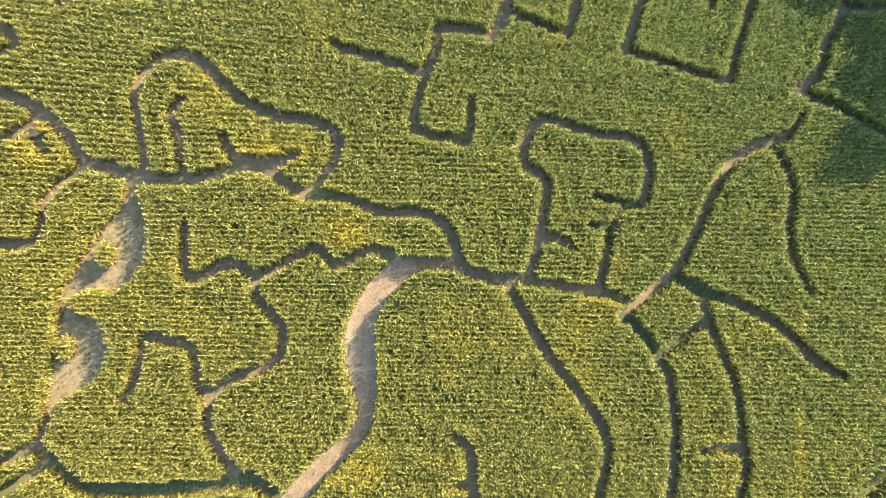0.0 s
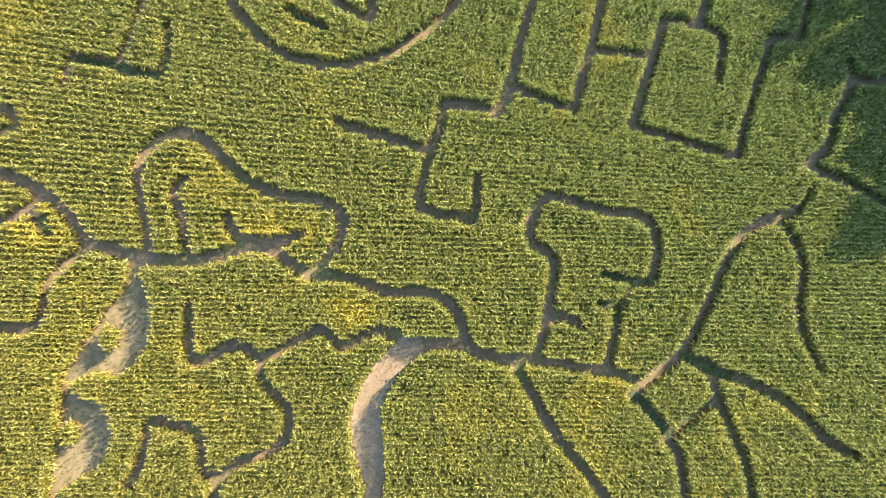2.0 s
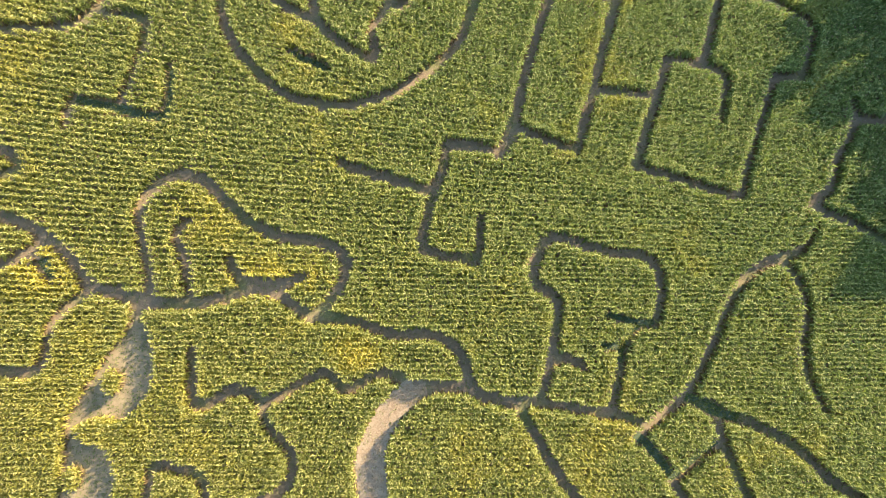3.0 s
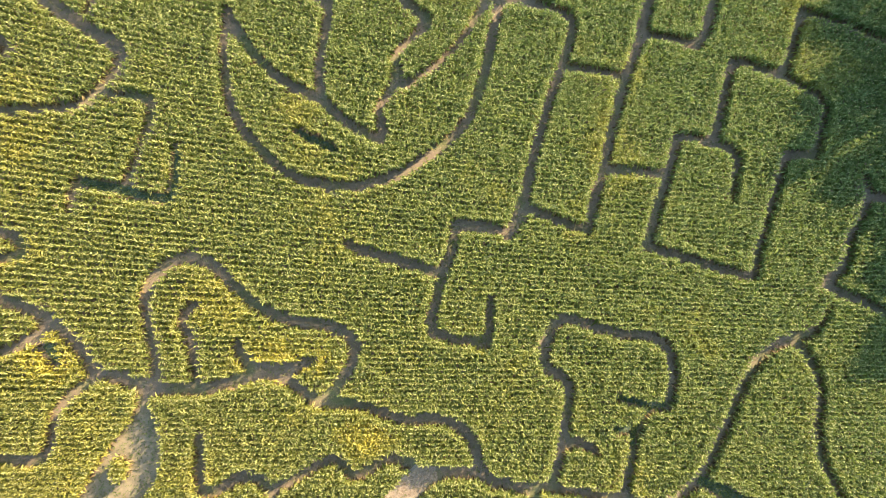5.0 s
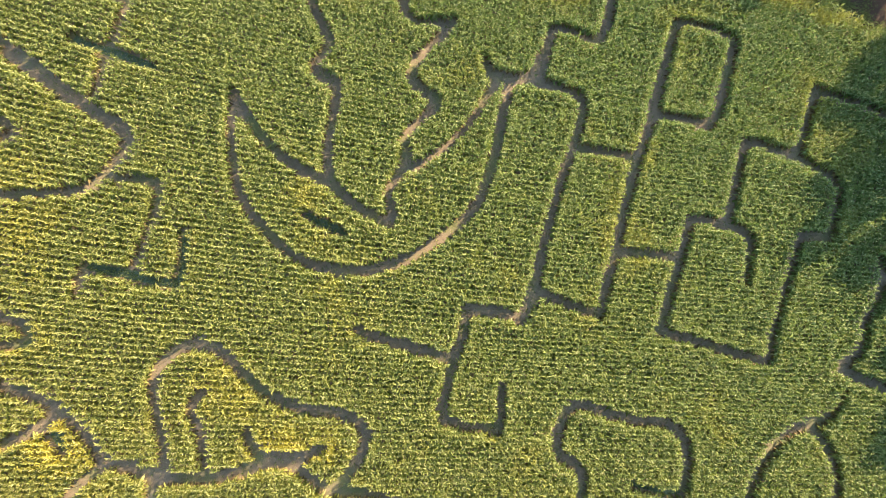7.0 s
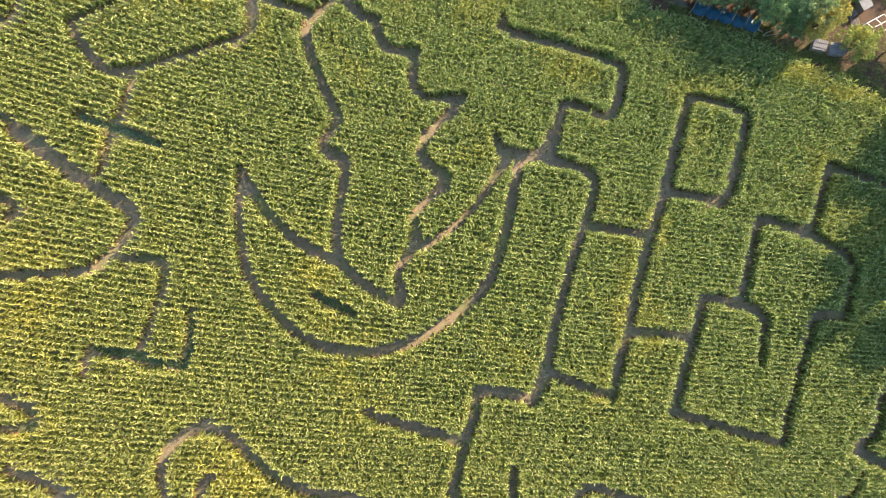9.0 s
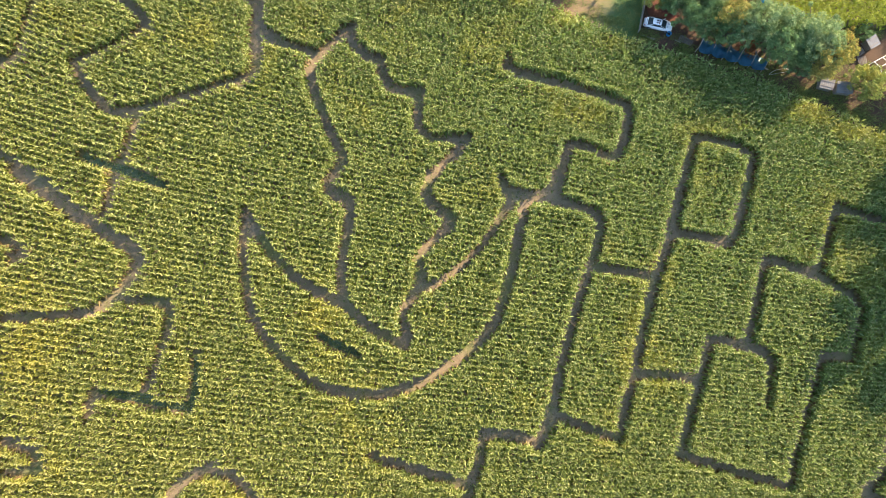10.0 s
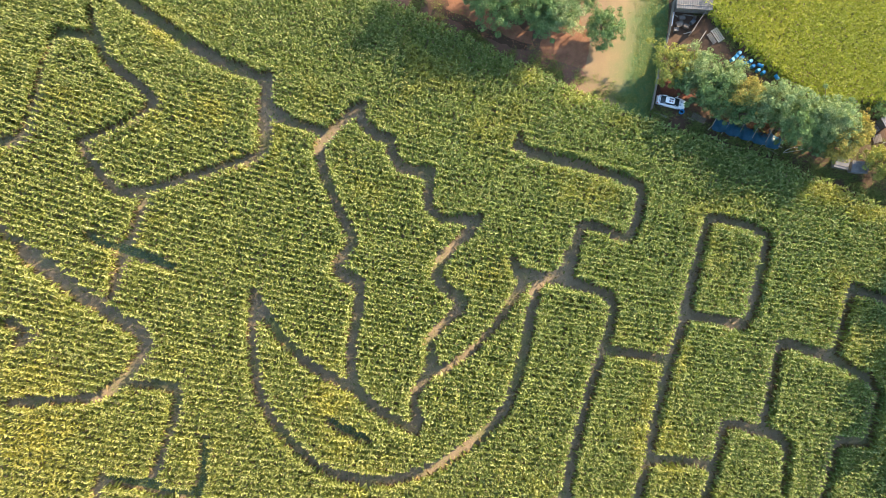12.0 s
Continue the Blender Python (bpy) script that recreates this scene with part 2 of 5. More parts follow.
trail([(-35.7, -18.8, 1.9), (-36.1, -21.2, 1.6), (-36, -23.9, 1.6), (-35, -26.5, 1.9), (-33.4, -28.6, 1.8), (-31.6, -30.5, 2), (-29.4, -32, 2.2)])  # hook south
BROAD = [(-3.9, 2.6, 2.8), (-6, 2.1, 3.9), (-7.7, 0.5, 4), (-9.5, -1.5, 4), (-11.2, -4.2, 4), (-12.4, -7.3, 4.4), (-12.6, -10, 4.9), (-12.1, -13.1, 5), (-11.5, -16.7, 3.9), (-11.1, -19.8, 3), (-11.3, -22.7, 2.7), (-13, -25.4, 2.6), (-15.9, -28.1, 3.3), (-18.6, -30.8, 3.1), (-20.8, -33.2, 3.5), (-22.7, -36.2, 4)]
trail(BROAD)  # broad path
trail([(-3.9, 2.6, 2.6), (0.2, 2.9, 1.7), (3.1, 2.7, 2), (5.7, 1.2, 1.9), (9.4, 0.7, 1.9), (13, 0.7, 1.5), (16.7, 0.1, 1.4), (20.3, -0.4, 1.4), (23.9, -1, 1.5), (27.1, -1.4, 1.5), (30.1, -2.4, 1.3)])  # chin trail
trail([(10.6, 0.4, 1.5), (12.6, -3.1, 1.6), (14.5, -6.3, 1.6), (16.3, -9.4, 1.6), (18.2, -12, 1.6), (20.4, -14.6, 1.6), (22.7, -17.2, 1.6), (25, -20.3, 1.6), (26.6, -22.9, 1.6), (27.3, -26, 1.6), (26.8, -29.1, 1.6), (26.1, -32.1, 1.6), (25.6, -35.2, 1.6)])  # belly trail
trail([(13.9, 0.8, 1.5), (15, 3, 1.6), (15.9, 6.5, 1.6), (16.5, 10.2, 1.6), (17, 13.9, 1.6), (17.2, 16.2, 1.6), (15.8, 17.9, 1.7), (13.9, 18.7, 1.6), (13.2, 20.3, 1.6), (13.4, 22.6, 1.7), (14.5, 25.5, 1.7), (16.1, 26.8, 1.5), (18.7, 26.5, 1.5), (21.9, 25.4, 1.5), (25.6, 24.5, 1.5), (29.3, 24.2, 1.5), (32.1, 23.5, 1.6), (33.5, 21.2, 1.5), (33.7, 18, 1.5), (33.3, 15.2, 1.7), (32.7, 13.5, 1.7)])  # tee outer
trail([(32.8, 13.5, 1.6), (30.5, 13.1, 1.4), (27.5, 13.9, 1), (24.9, 14.5, 0.9)], weeds=0.6)  # tee foot
trail([(30.1, 12.7, 1), (28.6, 10.9, 0.9), (27.4, 8.8, 1.2), (27.1, 6.3, 1.5), (26.5, 3.1, 1.5), (25.6, -0.4, 1.6)], weeds=0.4)  # tee inner
trail([(30.3, 12.9, 1.0), (28.6, 10.9, 0.9), (27.4, 8.8, 1.2), (27.1, 6.8, 1.4)], weeds=1.2)  # tee inner, grassy end
trail([(28, 9.7, 1.7), (25.9, 9.3, 1.5), (24.3, 9.6, 0.9)], weeds=0.8)  # tee stub
trail([(16.3, 7.1, 1.7), (18.9, 7.4, 1.5), (20.7, 6.6, 1.5), (21.5, 5.9, 0.9)])  # tee stub low
trail([(29.4, -5, 1.3), (32.1, -2.7, 1.4), (34.9, -0.4, 1.6), (37.1, 1.5, 1.7), (39, 4.3, 1.6), (40.3, 7.1, 1.6), (42.2, 10.8, 1.6), (43.6, 14.5, 1.6), (45.4, 17.8, 1.6), (47.8, 21.1, 1.7), (50.6, 23.2, 1.8), (53.8, 24, 1.8), (55.9, 24.8, 1.6), (57.3, 26.2, 0.9), (59, 29.3, 0.7)])  # sun track
trail([(53.5, 23.6, 1.5), (54.8, 21.7, 1.5), (56.1, 19.4, 1.5), (56.9, 16.2, 1.5), (56.8, 13, 1.5), (56.1, 10.2, 1.5), (56.6, 7, 1.5), (57, 4.2, 1.5), (58.1, 2, 1.5), (59.4, -0.5, 1.1)])  # sail edge
trail([(37.6, 1.5, 1.5), (39.4, 0.9, 1.7), (41.4, -0, 2.6), (43.2, -1.1, 1.9), (46.7, -1.9, 1.6), (50.3, -3.5, 1.6), (53.9, -5.5, 1.6), (57, -8, 1.6), (59.3, -10.6, 1.8), (61.5, -12.2, 1.6), (64.8, -13.7, 1)], weeds=0.4)  # sail low
trail([(37.8, 1.4, 1.5), (39.4, 0.9, 1.7), (41.4, -0, 2.5), (43.2, -1.1, 1.8), (46.2, -1.8, 1.4)], weeds=1.0)  # sail low, grassy end
trail([(42.1, -0.4, 1.7), (42.8, -3.4, 1.5), (43.2, -5.3, 1.5), (44.1, -7.4, 1.6), (45.3, -10.5, 1.6), (46.9, -13.6, 1.6), (47.8, -17.1, 1.5), (48.2, -20.7, 1.5), (48.3, -24.2, 1.5), (49, -27.7, 1.6), (48.4, -31.2, 1.6), (47.9, -34.7, 1.6)], weeds=0.3)  # rib mid
trail([(29.7, -4.6, 1.5), (31.7, -6.3, 1.6), (33.5, -8.5, 1.6), (35.3, -10.9, 1.5)], weeds=0.7)  # box west
trail([(35, -11.5, 1.3), (37.6, -9.5, 1.3), (39.8, -7.5, 1.3), (42.6, -5.4, 1.5)], weeds=0.8)  # box south
trail([(35.1, -11.5, 1.5), (36.7, -13.8, 1.5), (37.4, -17.4, 1.5), (37.9, -21.8, 1.6), (37.8, -26.2, 1.6), (37.5, -29.7, 1.6), (36.8, -34.9, 1.6)])  # rib west
trail([(42, -26, 0.7), (44, -25.4, 1.2), (47.4, -25.3, 1.5), (48.7, -25.7, 1.9)])  # rib stub
trail([(3.2, -24.3, 0.9), (4.4, -25.2, 1.6), (5.5, -26.9, 1.7), (5.9, -29.5, 1.5), (5.8, -32.1, 2.2), (7, -35.6, 1.5)])  # lower stub
trail([(2.5, -32.4, 0.9), (3.9, -32.1, 1.1), (5.8, -32, 1.7)])  # lower stub west
trail([(65.1, -33, 1.1), (67.9, -30.3, 1.1), (70.2, -28.1, 1.1), (73.3, -25.4, 1.3)])  # corner trail
trail([(67.4, -33.4, 1.5), (71, -29.8, 1.5), (73.3, -28, 1.5)])  # corner gap
trail([(65.4, 49.5, 1.5), (65.8, 46.7, 2), (64.3, 42.8, 1.5), (62.4, 39.9, 1.6), (62.1, 37, 1.6), (60.9, 34.6, 1.8), (58.3, 32.8, 1.9), (60.9, 31.3, 1.6), (64.5, 29.9, 1.6), (68.2, 27.7, 1.6), (73.7, 24.7, 1.6)])  # east trail
trail([(65.8, 47.3, 1.7), (68.6, 46.6, 1.5), (75.2, 47.2, 1.5)])  # east arm
trail([(-18.5, 38.7, 0.9), (-16.9, 38, 1.5), (-13.6, 37, 1.5), (-10.3, 36.1, 1.6), (-7, 35.2, 1.5), (-3.5, 34, 1.7)])  # upper stub
trail([(-0.9, 41.7, 1.6), (-1.5, 37.9, 1.6), (-2.7, 34.5, 1.6), (-3.7, 31.7, 1.5), (-4.3, 28.8, 1.5), (-4.9, 26.3, 1.7), (-4.3, 24.6, 1.8), (-1.6, 23.7, 1.5), (1.1, 23.2, 1.5), (3.9, 22.9, 1.6), (4.5, 25.3, 1.5), (4.6, 29.9, 1.1)], weeds=0.4)  # upper hook
trail([(-0.9, 41.9, 1.6), (2.1, 41.8, 1.5), (5.4, 41.2, 1.5), (7.8, 40.8, 1.5), (9, 42.9, 1.6), (9.8, 46.3, 1.5)])  # upper step
trail([(29.5, 38.9, 1.5), (31.6, 38, 1.4), (35.8, 36.9, 1.4), (40, 35.5, 1.4), (43.7, 34.5, 1.4), (46.8, 33.8, 1.5)])  # block south
trail([(-39, 77.3, 0.9), (-39.2, 72.1, 1.3), (-38.9, 67.4, 1.4), (-38.4, 63.6, 1.5), (-37.4, 60.4, 1.5), (-35.9, 57.6, 1.6), (-33.6, 54.8, 1.5), (-31.2, 52.5, 1.5), (-28.4, 50.4, 1.5), (-25.2, 48.8, 1.6), (-21.1, 48.1, 1.6), (-17, 48.1, 1.6), (-12.9, 49.1, 1.5), (-9.2, 50.5, 1.5), (-6.1, 52.6, 1.5), (-3.3, 54.6, 1.6), (-0.6, 57.1, 1.5), (1.5, 60.1, 1.6), (2.9, 63.8, 1.6), (3.9, 67.6, 1.6), (4.9, 72.3, 1.6), (5.6, 76.1, 1.5), (6.4, 78.8, 1.7)])  # crescent outer
trail([(-39, 77.6, 1.1), (-38, 75, 1.9), (-36.1, 72.6, 1.9), (-34.4, 70.1, 1.5), (-30.6, 66.5, 1.5), (-27.8, 64.6, 1.5), (-25, 63.2, 1.6), (-22.7, 62.1, 1.7), (-20.3, 59.8, 1.6), (-17.6, 57.9, 1.6), (-15.3, 56.6, 1.4), (-13.4, 55.6, 1.5)])  # crescent inner
trail([(-13.1, 56.1, 1.7), (-13, 58.3, 1.6), (-13.6, 60.3, 1.2), (-12.6, 62.6, 1.6), (-10.9, 64.9, 2), (-8.4, 65.1, 1.3), (-6.1, 66.8, 1.1), (-3.4, 68.9, 1), (-0.6, 71.8, 1), (1.7, 75.1, 1), (3.8, 78.5, 1.7)])  # flame mid
trail([(-10.7, 65.4, 2.4), (-10.5, 67.5, 1.7), (-11, 69.6, 1.4), (-9.9, 71.3, 1.3), (-8, 73, 1.5), (-6.1, 74.6, 1.7), (-5.5, 76, 1.6), (-7.1, 77, 1.7), (-9.3, 78.6, 1.5), (-9.7, 80.8, 1.6), (-8.9, 83.5, 1.5)])  # flame teeth
trail([(-22.7, 62.1, 1.7), (-23.4, 65.6, 1.6), (-23.3, 69.3, 1.6), (-22.6, 73.1, 1.6), (-22, 76.9, 1.5), (-22.5, 79.3, 1.7), (-24.6, 80, 1.6), (-25.8, 81.9, 1.5)])  # flame west
trail([(-27, 57.3, 0.8), (-24.7, 56, 1.6), (-22.6, 55.1, 1.5), (-20.4, 54.2, 0.7)], weeds=0.8)  # eye pocket
trail([(7.6, 40.3, 1.9), (9.5, 43, 1.7), (10.2, 46.2, 1.6), (11.3, 51.7, 1.5), (12.6, 56.4, 1.5), (13.9, 61, 1.6), (15.1, 64.8, 1.6), (16.3, 67.6, 1.5), (17.3, 70.9, 1.6), (18.3, 74.7, 1.5), (17.7, 76.5, 1.7), (14.8, 77.8, 1.5), (11, 78.8, 1.5), (6.8, 79.6, 1.7), (4.1, 80.1, 2.2)])  # grid one
trail([(7.8, 79.6, 1.5), (10.3, 80.1, 1.4), (11.2, 83.3, 1.5)])  # hub step
trail([(10.4, 44.6, 1.7), (11.7, 44.2, 1.4), (14.9, 43, 1.4), (18.1, 41.7, 1.4), (20.4, 41.2, 1.6)])  # grid low
trail([(20.4, 41, 1.5), (21, 44, 1.6), (21.8, 47.2, 1.6), (22.9, 50.4, 1.6), (23.9, 54.6, 1.6), (24.7, 58.3, 1.6), (25.7, 62.5, 1.6), (26.9, 66.2, 1.5), (28.1, 69.5, 1.6), (29.6, 73.3, 1.5), (30.8, 78.1, 1.5), (32.1, 83.4, 1.5)])  # grid two
trail([(16.8, 68.1, 1.5), (19.3, 67.8, 1.4), (22.5, 67.3, 1.4), (25.3, 66.7, 1.4), (26.8, 66.1, 1.5)])  # grid bar
trail([(23.7, 51.1, 1.6), (26.4, 51.1, 1.4), (30.1, 50.7, 1.4), (33.3, 50.2, 1.5)])  # grid bar two
trail([(29.8, 38.3, 1.5), (30.6, 41.3, 1.6), (31.6, 44.5, 1.6), (32.6, 47.7, 1.6), (33.6, 50.9, 1.6), (34.4, 53.9, 1.6), (35.2, 56.5, 1.6), (37.7, 56.2, 1.6), (40.7, 55.5, 1.7), (43.7, 54.4, 1.7), (44.9, 53, 1.6), (44.3, 50, 1.5), (43.7, 46.3, 1)])  # grid three
trail([(40.7, 55.5, 1.6), (41.7, 58.3, 1.6), (42.7, 62.5, 1.6), (43.5, 66.3, 1.6), (44.1, 68.8, 1.6), (46.6, 68.7, 1.5), (49.8, 67.5, 1.5), (52.4, 66.6, 1.7)])  # grid four
trail([(46.8, 33.9, 1.5), (47.5, 36.3, 1.4), (48.3, 39.5, 1.4), (49.3, 43.2, 1.4), (50.5, 46.8, 1.4), (51.7, 50.8, 1.4), (52.7, 53.5, 1.6)])  # grid edge
trail([(52.7, 53.5, 1.5), (55.3, 53.6, 1.6), (57.4, 53.6, 1.5), (58, 55.6, 1.3), (58.7, 58.9, 1.4), (59.3, 61.4, 1.4), (58, 63.3, 1.5), (55.3, 64.9, 1.6), (52.6, 66.7, 1.7), (54, 70.6, 1.5), (55.1, 74.4, 1.5), (56.1, 77.7, 1.6), (59.4, 76.5, 1.3), (63.1, 75.4, 1.3), (66.7, 73.7, 1.3), (71.3, 71.8, 1.3)])  # grid edge arm
trail([(29.6, 73.2, 1.5), (31.9, 73.1, 1.5), (35.1, 72.6, 1.5), (38.8, 71.7, 1.5), (40, 74.3, 1.5), (41, 78.1, 1.5), (42.4, 83.4, 1.5)])  # grid bar three
trail([(-76.3, 40.7, 1.5), (-74.5, 40.5, 1.5), (-72.2, 39.8, 1.6), (-71, 38.5, 1.7), (-70.4, 37, 1.5), (-71.8, 36.3, 1.5), (-76.1, 36.3, 1.3)])  # west hook
trail([(-76.7, 84.2, 1.5), (-74.7, 82.5, 1.5), (-70.9, 80.1, 1.7), (-67, 77.2, 1.8), (-63.2, 74.9, 1.9), (-59.5, 73, 2.0), (-56.6, 71.1, 2.4), (-55.8, 69.2, 2.1), (-57.2, 66.4, 1.9), (-59.1, 64, 1.9), (-61.3, 62.2, 1.8), (-64, 60.9, 1.2), (-68.2, 60.7, 1.2), (-71.8, 60.6, 1.3), (-77.3, 60.3, 1.5)])  # diagonal
trail([(-57.7, 63.1, 1.3), (-53.5, 62.8, 1.4), (-50.6, 61.9, 1.6), (-50.8, 58.9, 1.4), (-51.8, 55.7, 1.2), (-52.9, 52.4, 1.2), (-54, 49.7, 1.4), (-54.6, 47.6, 1.7)])  # shoe top
trail([(-62.3, 49, 1.5), (-58.5, 48, 1.6), (-54.6, 47.3, 1.8), (-51.1, 46.4, 1.5), (-47.5, 46, 1.7), (-46.6, 48.8, 1.5), (-46.5, 54.3, 1.3)], weeds=1.0)  # shoe sole
trail([(-62.3, 49, 1.5), (-62.9, 46.4, 1.3), (-63.5, 44.1, 0.7)])  # shoe toe
trail([(-78, 72.9, 1.5), (-75.6, 72, 1.5), (-74.7, 70.6, 2), (-76.4, 69.6, 1.5)])  # west dot
trail([(29.1, 73.4, 1.6), (30.3, 77.9, 1.5), (31.6, 82, 1.5), (32.6, 85.2, 1.5), (33.7, 89, 1.6), (36.8, 88.6, 1.4), (40.4, 87.4, 1.4), (43.1, 86, 1.6), (42.5, 82.4, 1.5), (41.5, 78.8, 1.5), (40.1, 73.4, 1.5)])  # grid top
trail([(3.8, 102.6, 1.1), (3.5, 100.8, 1.7), (5.6, 99.8, 1.6), (7.9, 99, 1.6), (11.6, 98.1, 1.6), (15.2, 97, 1.6), (18.8, 95.8, 1.5), (22.3, 94.6, 1.6), (23.3, 93, 1.5), (22.8, 90.7, 1.6), (22.1, 88, 1.6), (20.8, 85.6, 1.5), (18.6, 86.4, 1.4), (15.5, 87.9, 1.4), (13.4, 87.8, 1.5), (12.5, 84.8, 1.5), (12, 82.1, 1.5), (11.2, 79.8, 1.7)])  # north step
trail([(2.1, 83.1, 1), (2.7, 81.3, 1.6), (3.8, 79.4, 2), (6.2, 79.4, 1.5), (11.2, 79.6, 1.6)])  # hub stem
trail([(-21.4, 108, 1.1), (-23.1, 106.9, 2), (-25.1, 104.9, 1.5), (-26.9, 103, 1.5), (-28.6, 101.4, 1.6), (-28.7, 99.3, 1.5), (-27.8, 96, 1.5), (-26.4, 92.8, 1.5), (-25.2, 89.6, 1.5), (-23.7, 86.8, 1.7), (-23.2, 85.2, 1.6), (-25, 82.9, 1.7), (-25.7, 80.6, 1.6), (-24, 79.4, 1.6), (-22, 78.5, 1.6)])  # north hub
trail([(-22.5, 106.9, 2.2), (-21.4, 104.4, 1.7), (-19.1, 102.7, 1.5), (-17.2, 102.2, 1.6), (-16.8, 99.7, 1.5), (-15.7, 97.6, 1.6), (-13.1, 96.7, 1.6), (-10.7, 96.6, 1.8), (-11.1, 93.6, 1.5), (-11.1, 90.9, 1.6), (-9.1, 89, 1.3), (-5.9, 88.8, 1.5), (-3, 89, 1.5), (-4.8, 86.5, 1.6), (-7.3, 84.5, 1.4), (-9.1, 82.2, 1.6), (-10, 79.9, 1.7), (-8.2, 77.8, 1.6), (-6.2, 76.3, 1.9)])  # north teeth
trail([(-28.3, 103.6, 1.5), (-32.9, 104.9, 1.6), (-35.2, 106.1, 1.7), (-37.5, 107.6, 2.2)])  # north link
trail([(-37.1, 112.5, 2), (-37.8, 107.8, 2), (-37.6, 104, 2), (-37.5, 100.6, 1.7), (-39.7, 98.9, 1.4), (-43.4, 98, 1.3), (-47.9, 96.6, 1.3), (-52.4, 95.3, 1.3), (-57, 93.9, 1.5), (-61.1, 93.7, 1.4), (-63, 95.3, 1.4), (-64.9, 97.6, 1.4), (-66.5, 100, 1.4), (-67.5, 102, 1.5)])  # pentagon side
trail([(-67.5, 102, 1.3), (-64.6, 103.1, 1.1), (-60.9, 104.6, 1.1), (-57.3, 106.7, 1.2), (-55.5, 108.2, 1.8), (-57.4, 110.7, 1.6), (-60.7, 113.1, 1.6), (-63.6, 115.5, 1.6), (-64.9, 118.8, 1.7), (-65.8, 120.7, 1.5), (-66.4, 124.1, 0.9)])  # pentagon notch
trail([(-37.3, 112, 2), (-40.9, 113.2, 1.9), (-44.6, 114.9, 1.9), (-48.8, 117.3, 1.9), (-53, 120.2, 1.9), (-57.3, 123.1, 1.9), (-62.5, 126.5, 1.9)])  # pentagon top
trail([(-65.6, 119.5, 1.6), (-67.9, 119.6, 1.3), (-71.6, 120.1, 1.6), (-72.8, 117.9, 1.1), (-74, 114.6, 1), (-74.8, 110.8, 1.1), (-76, 106.6, 1.1), (-76.8, 103.3, 1.4), (-78.3, 102, 1.6), (-82, 102.2, 1.6)])  # north west
trail([(-57.2, 93.7, 1.5), (-56.9, 92.1, 1.4), (-57.8, 89.3, 1.4), (-58.6, 87, 1.4), (-59.6, 84.6, 1.9), (-60.6, 81.1, 1.4), (-61.5, 77.3, 1.4)])  # west drop
trail([(-65.9, 86.8, 1), (-64.5, 85.7, 1.4), (-62.2, 85.1, 1.4), (-59.6, 84.3, 1.7), (-56.7, 83.4, 1.5), (-54.4, 82.4, 1.5), (-52.1, 81.6, 1)], weeds=0.5)  # west cross
trail([(-81.4, 89.2, 1.3), (-79.5, 87.4, 1.3), (-75.8, 84.8, 1.3), (-71.6, 82.1, 1.4), (-67.4, 78.4, 1.4), (-63.7, 75.7, 1.6), (-60.5, 73.4, 1.6)])  # diagonal upper

CLEARINGS = [
    [(-51.4, 12.9), (-49.9, 12.4), (-49.0, 10.1), (-48.3, 6.9), (-48.2, 4.2), (-48.8, 1.4), (-50.1, -0.6), (-51.8, -2.5), (-55.8, -2.2), (-58.7, -3.4), (-59.2, -5.7), (-60.4, -5.7), (-60.2, -3.0), (-59.0, -0.7), (-57.4, 2.6), (-54.9, 6.8), (-52.8, 9.6)],
    [(-60.4, -5.2), (-57.3, -7.0), (-55.0, -7.7), (-53.8, -9.6), (-53.3, -12.3), (-53.8, -15.0), (-55.3, -17.3), (-57.5, -18.5), (-61.0, -21.0), (-61.6, -20.7), (-61.6, -17.9), (-61.1, -14.3), (-60.7, -9.8)],
]
for ring in CLEARINGS:
    mx, my = sum(p[0] for p in ring) / len(ring), sum(p[1] for p in ring) / len(ring)
    ring[:] = [(mx + 0.2 + 1.14 * (x - mx), my + 1.05 * (y - my)) for x, y in ring]
ISLANDS = [(-53.6, 3.1, 1.3, 2.1), (-59.2, -12.1, 1.2, 1.9)]
FIELD_EDGE = [(-100, 166), (-15.9, 125.2), (-2, 118), (11.8, 111.2), (24.6, 105.5), (43.6, 99.4), (57.1, 93.3), (100, 71)]
FAR_EDGE = [(30, 128.5), (36.3, 121.8), (40, 118), (46.2, 112.6), (50.7, 109.3), (56.2, 108.1), (100, 104)]


def along(edge, x):
    return np.interp(x, [p[0] for p in edge], [p[1] for p in edge])


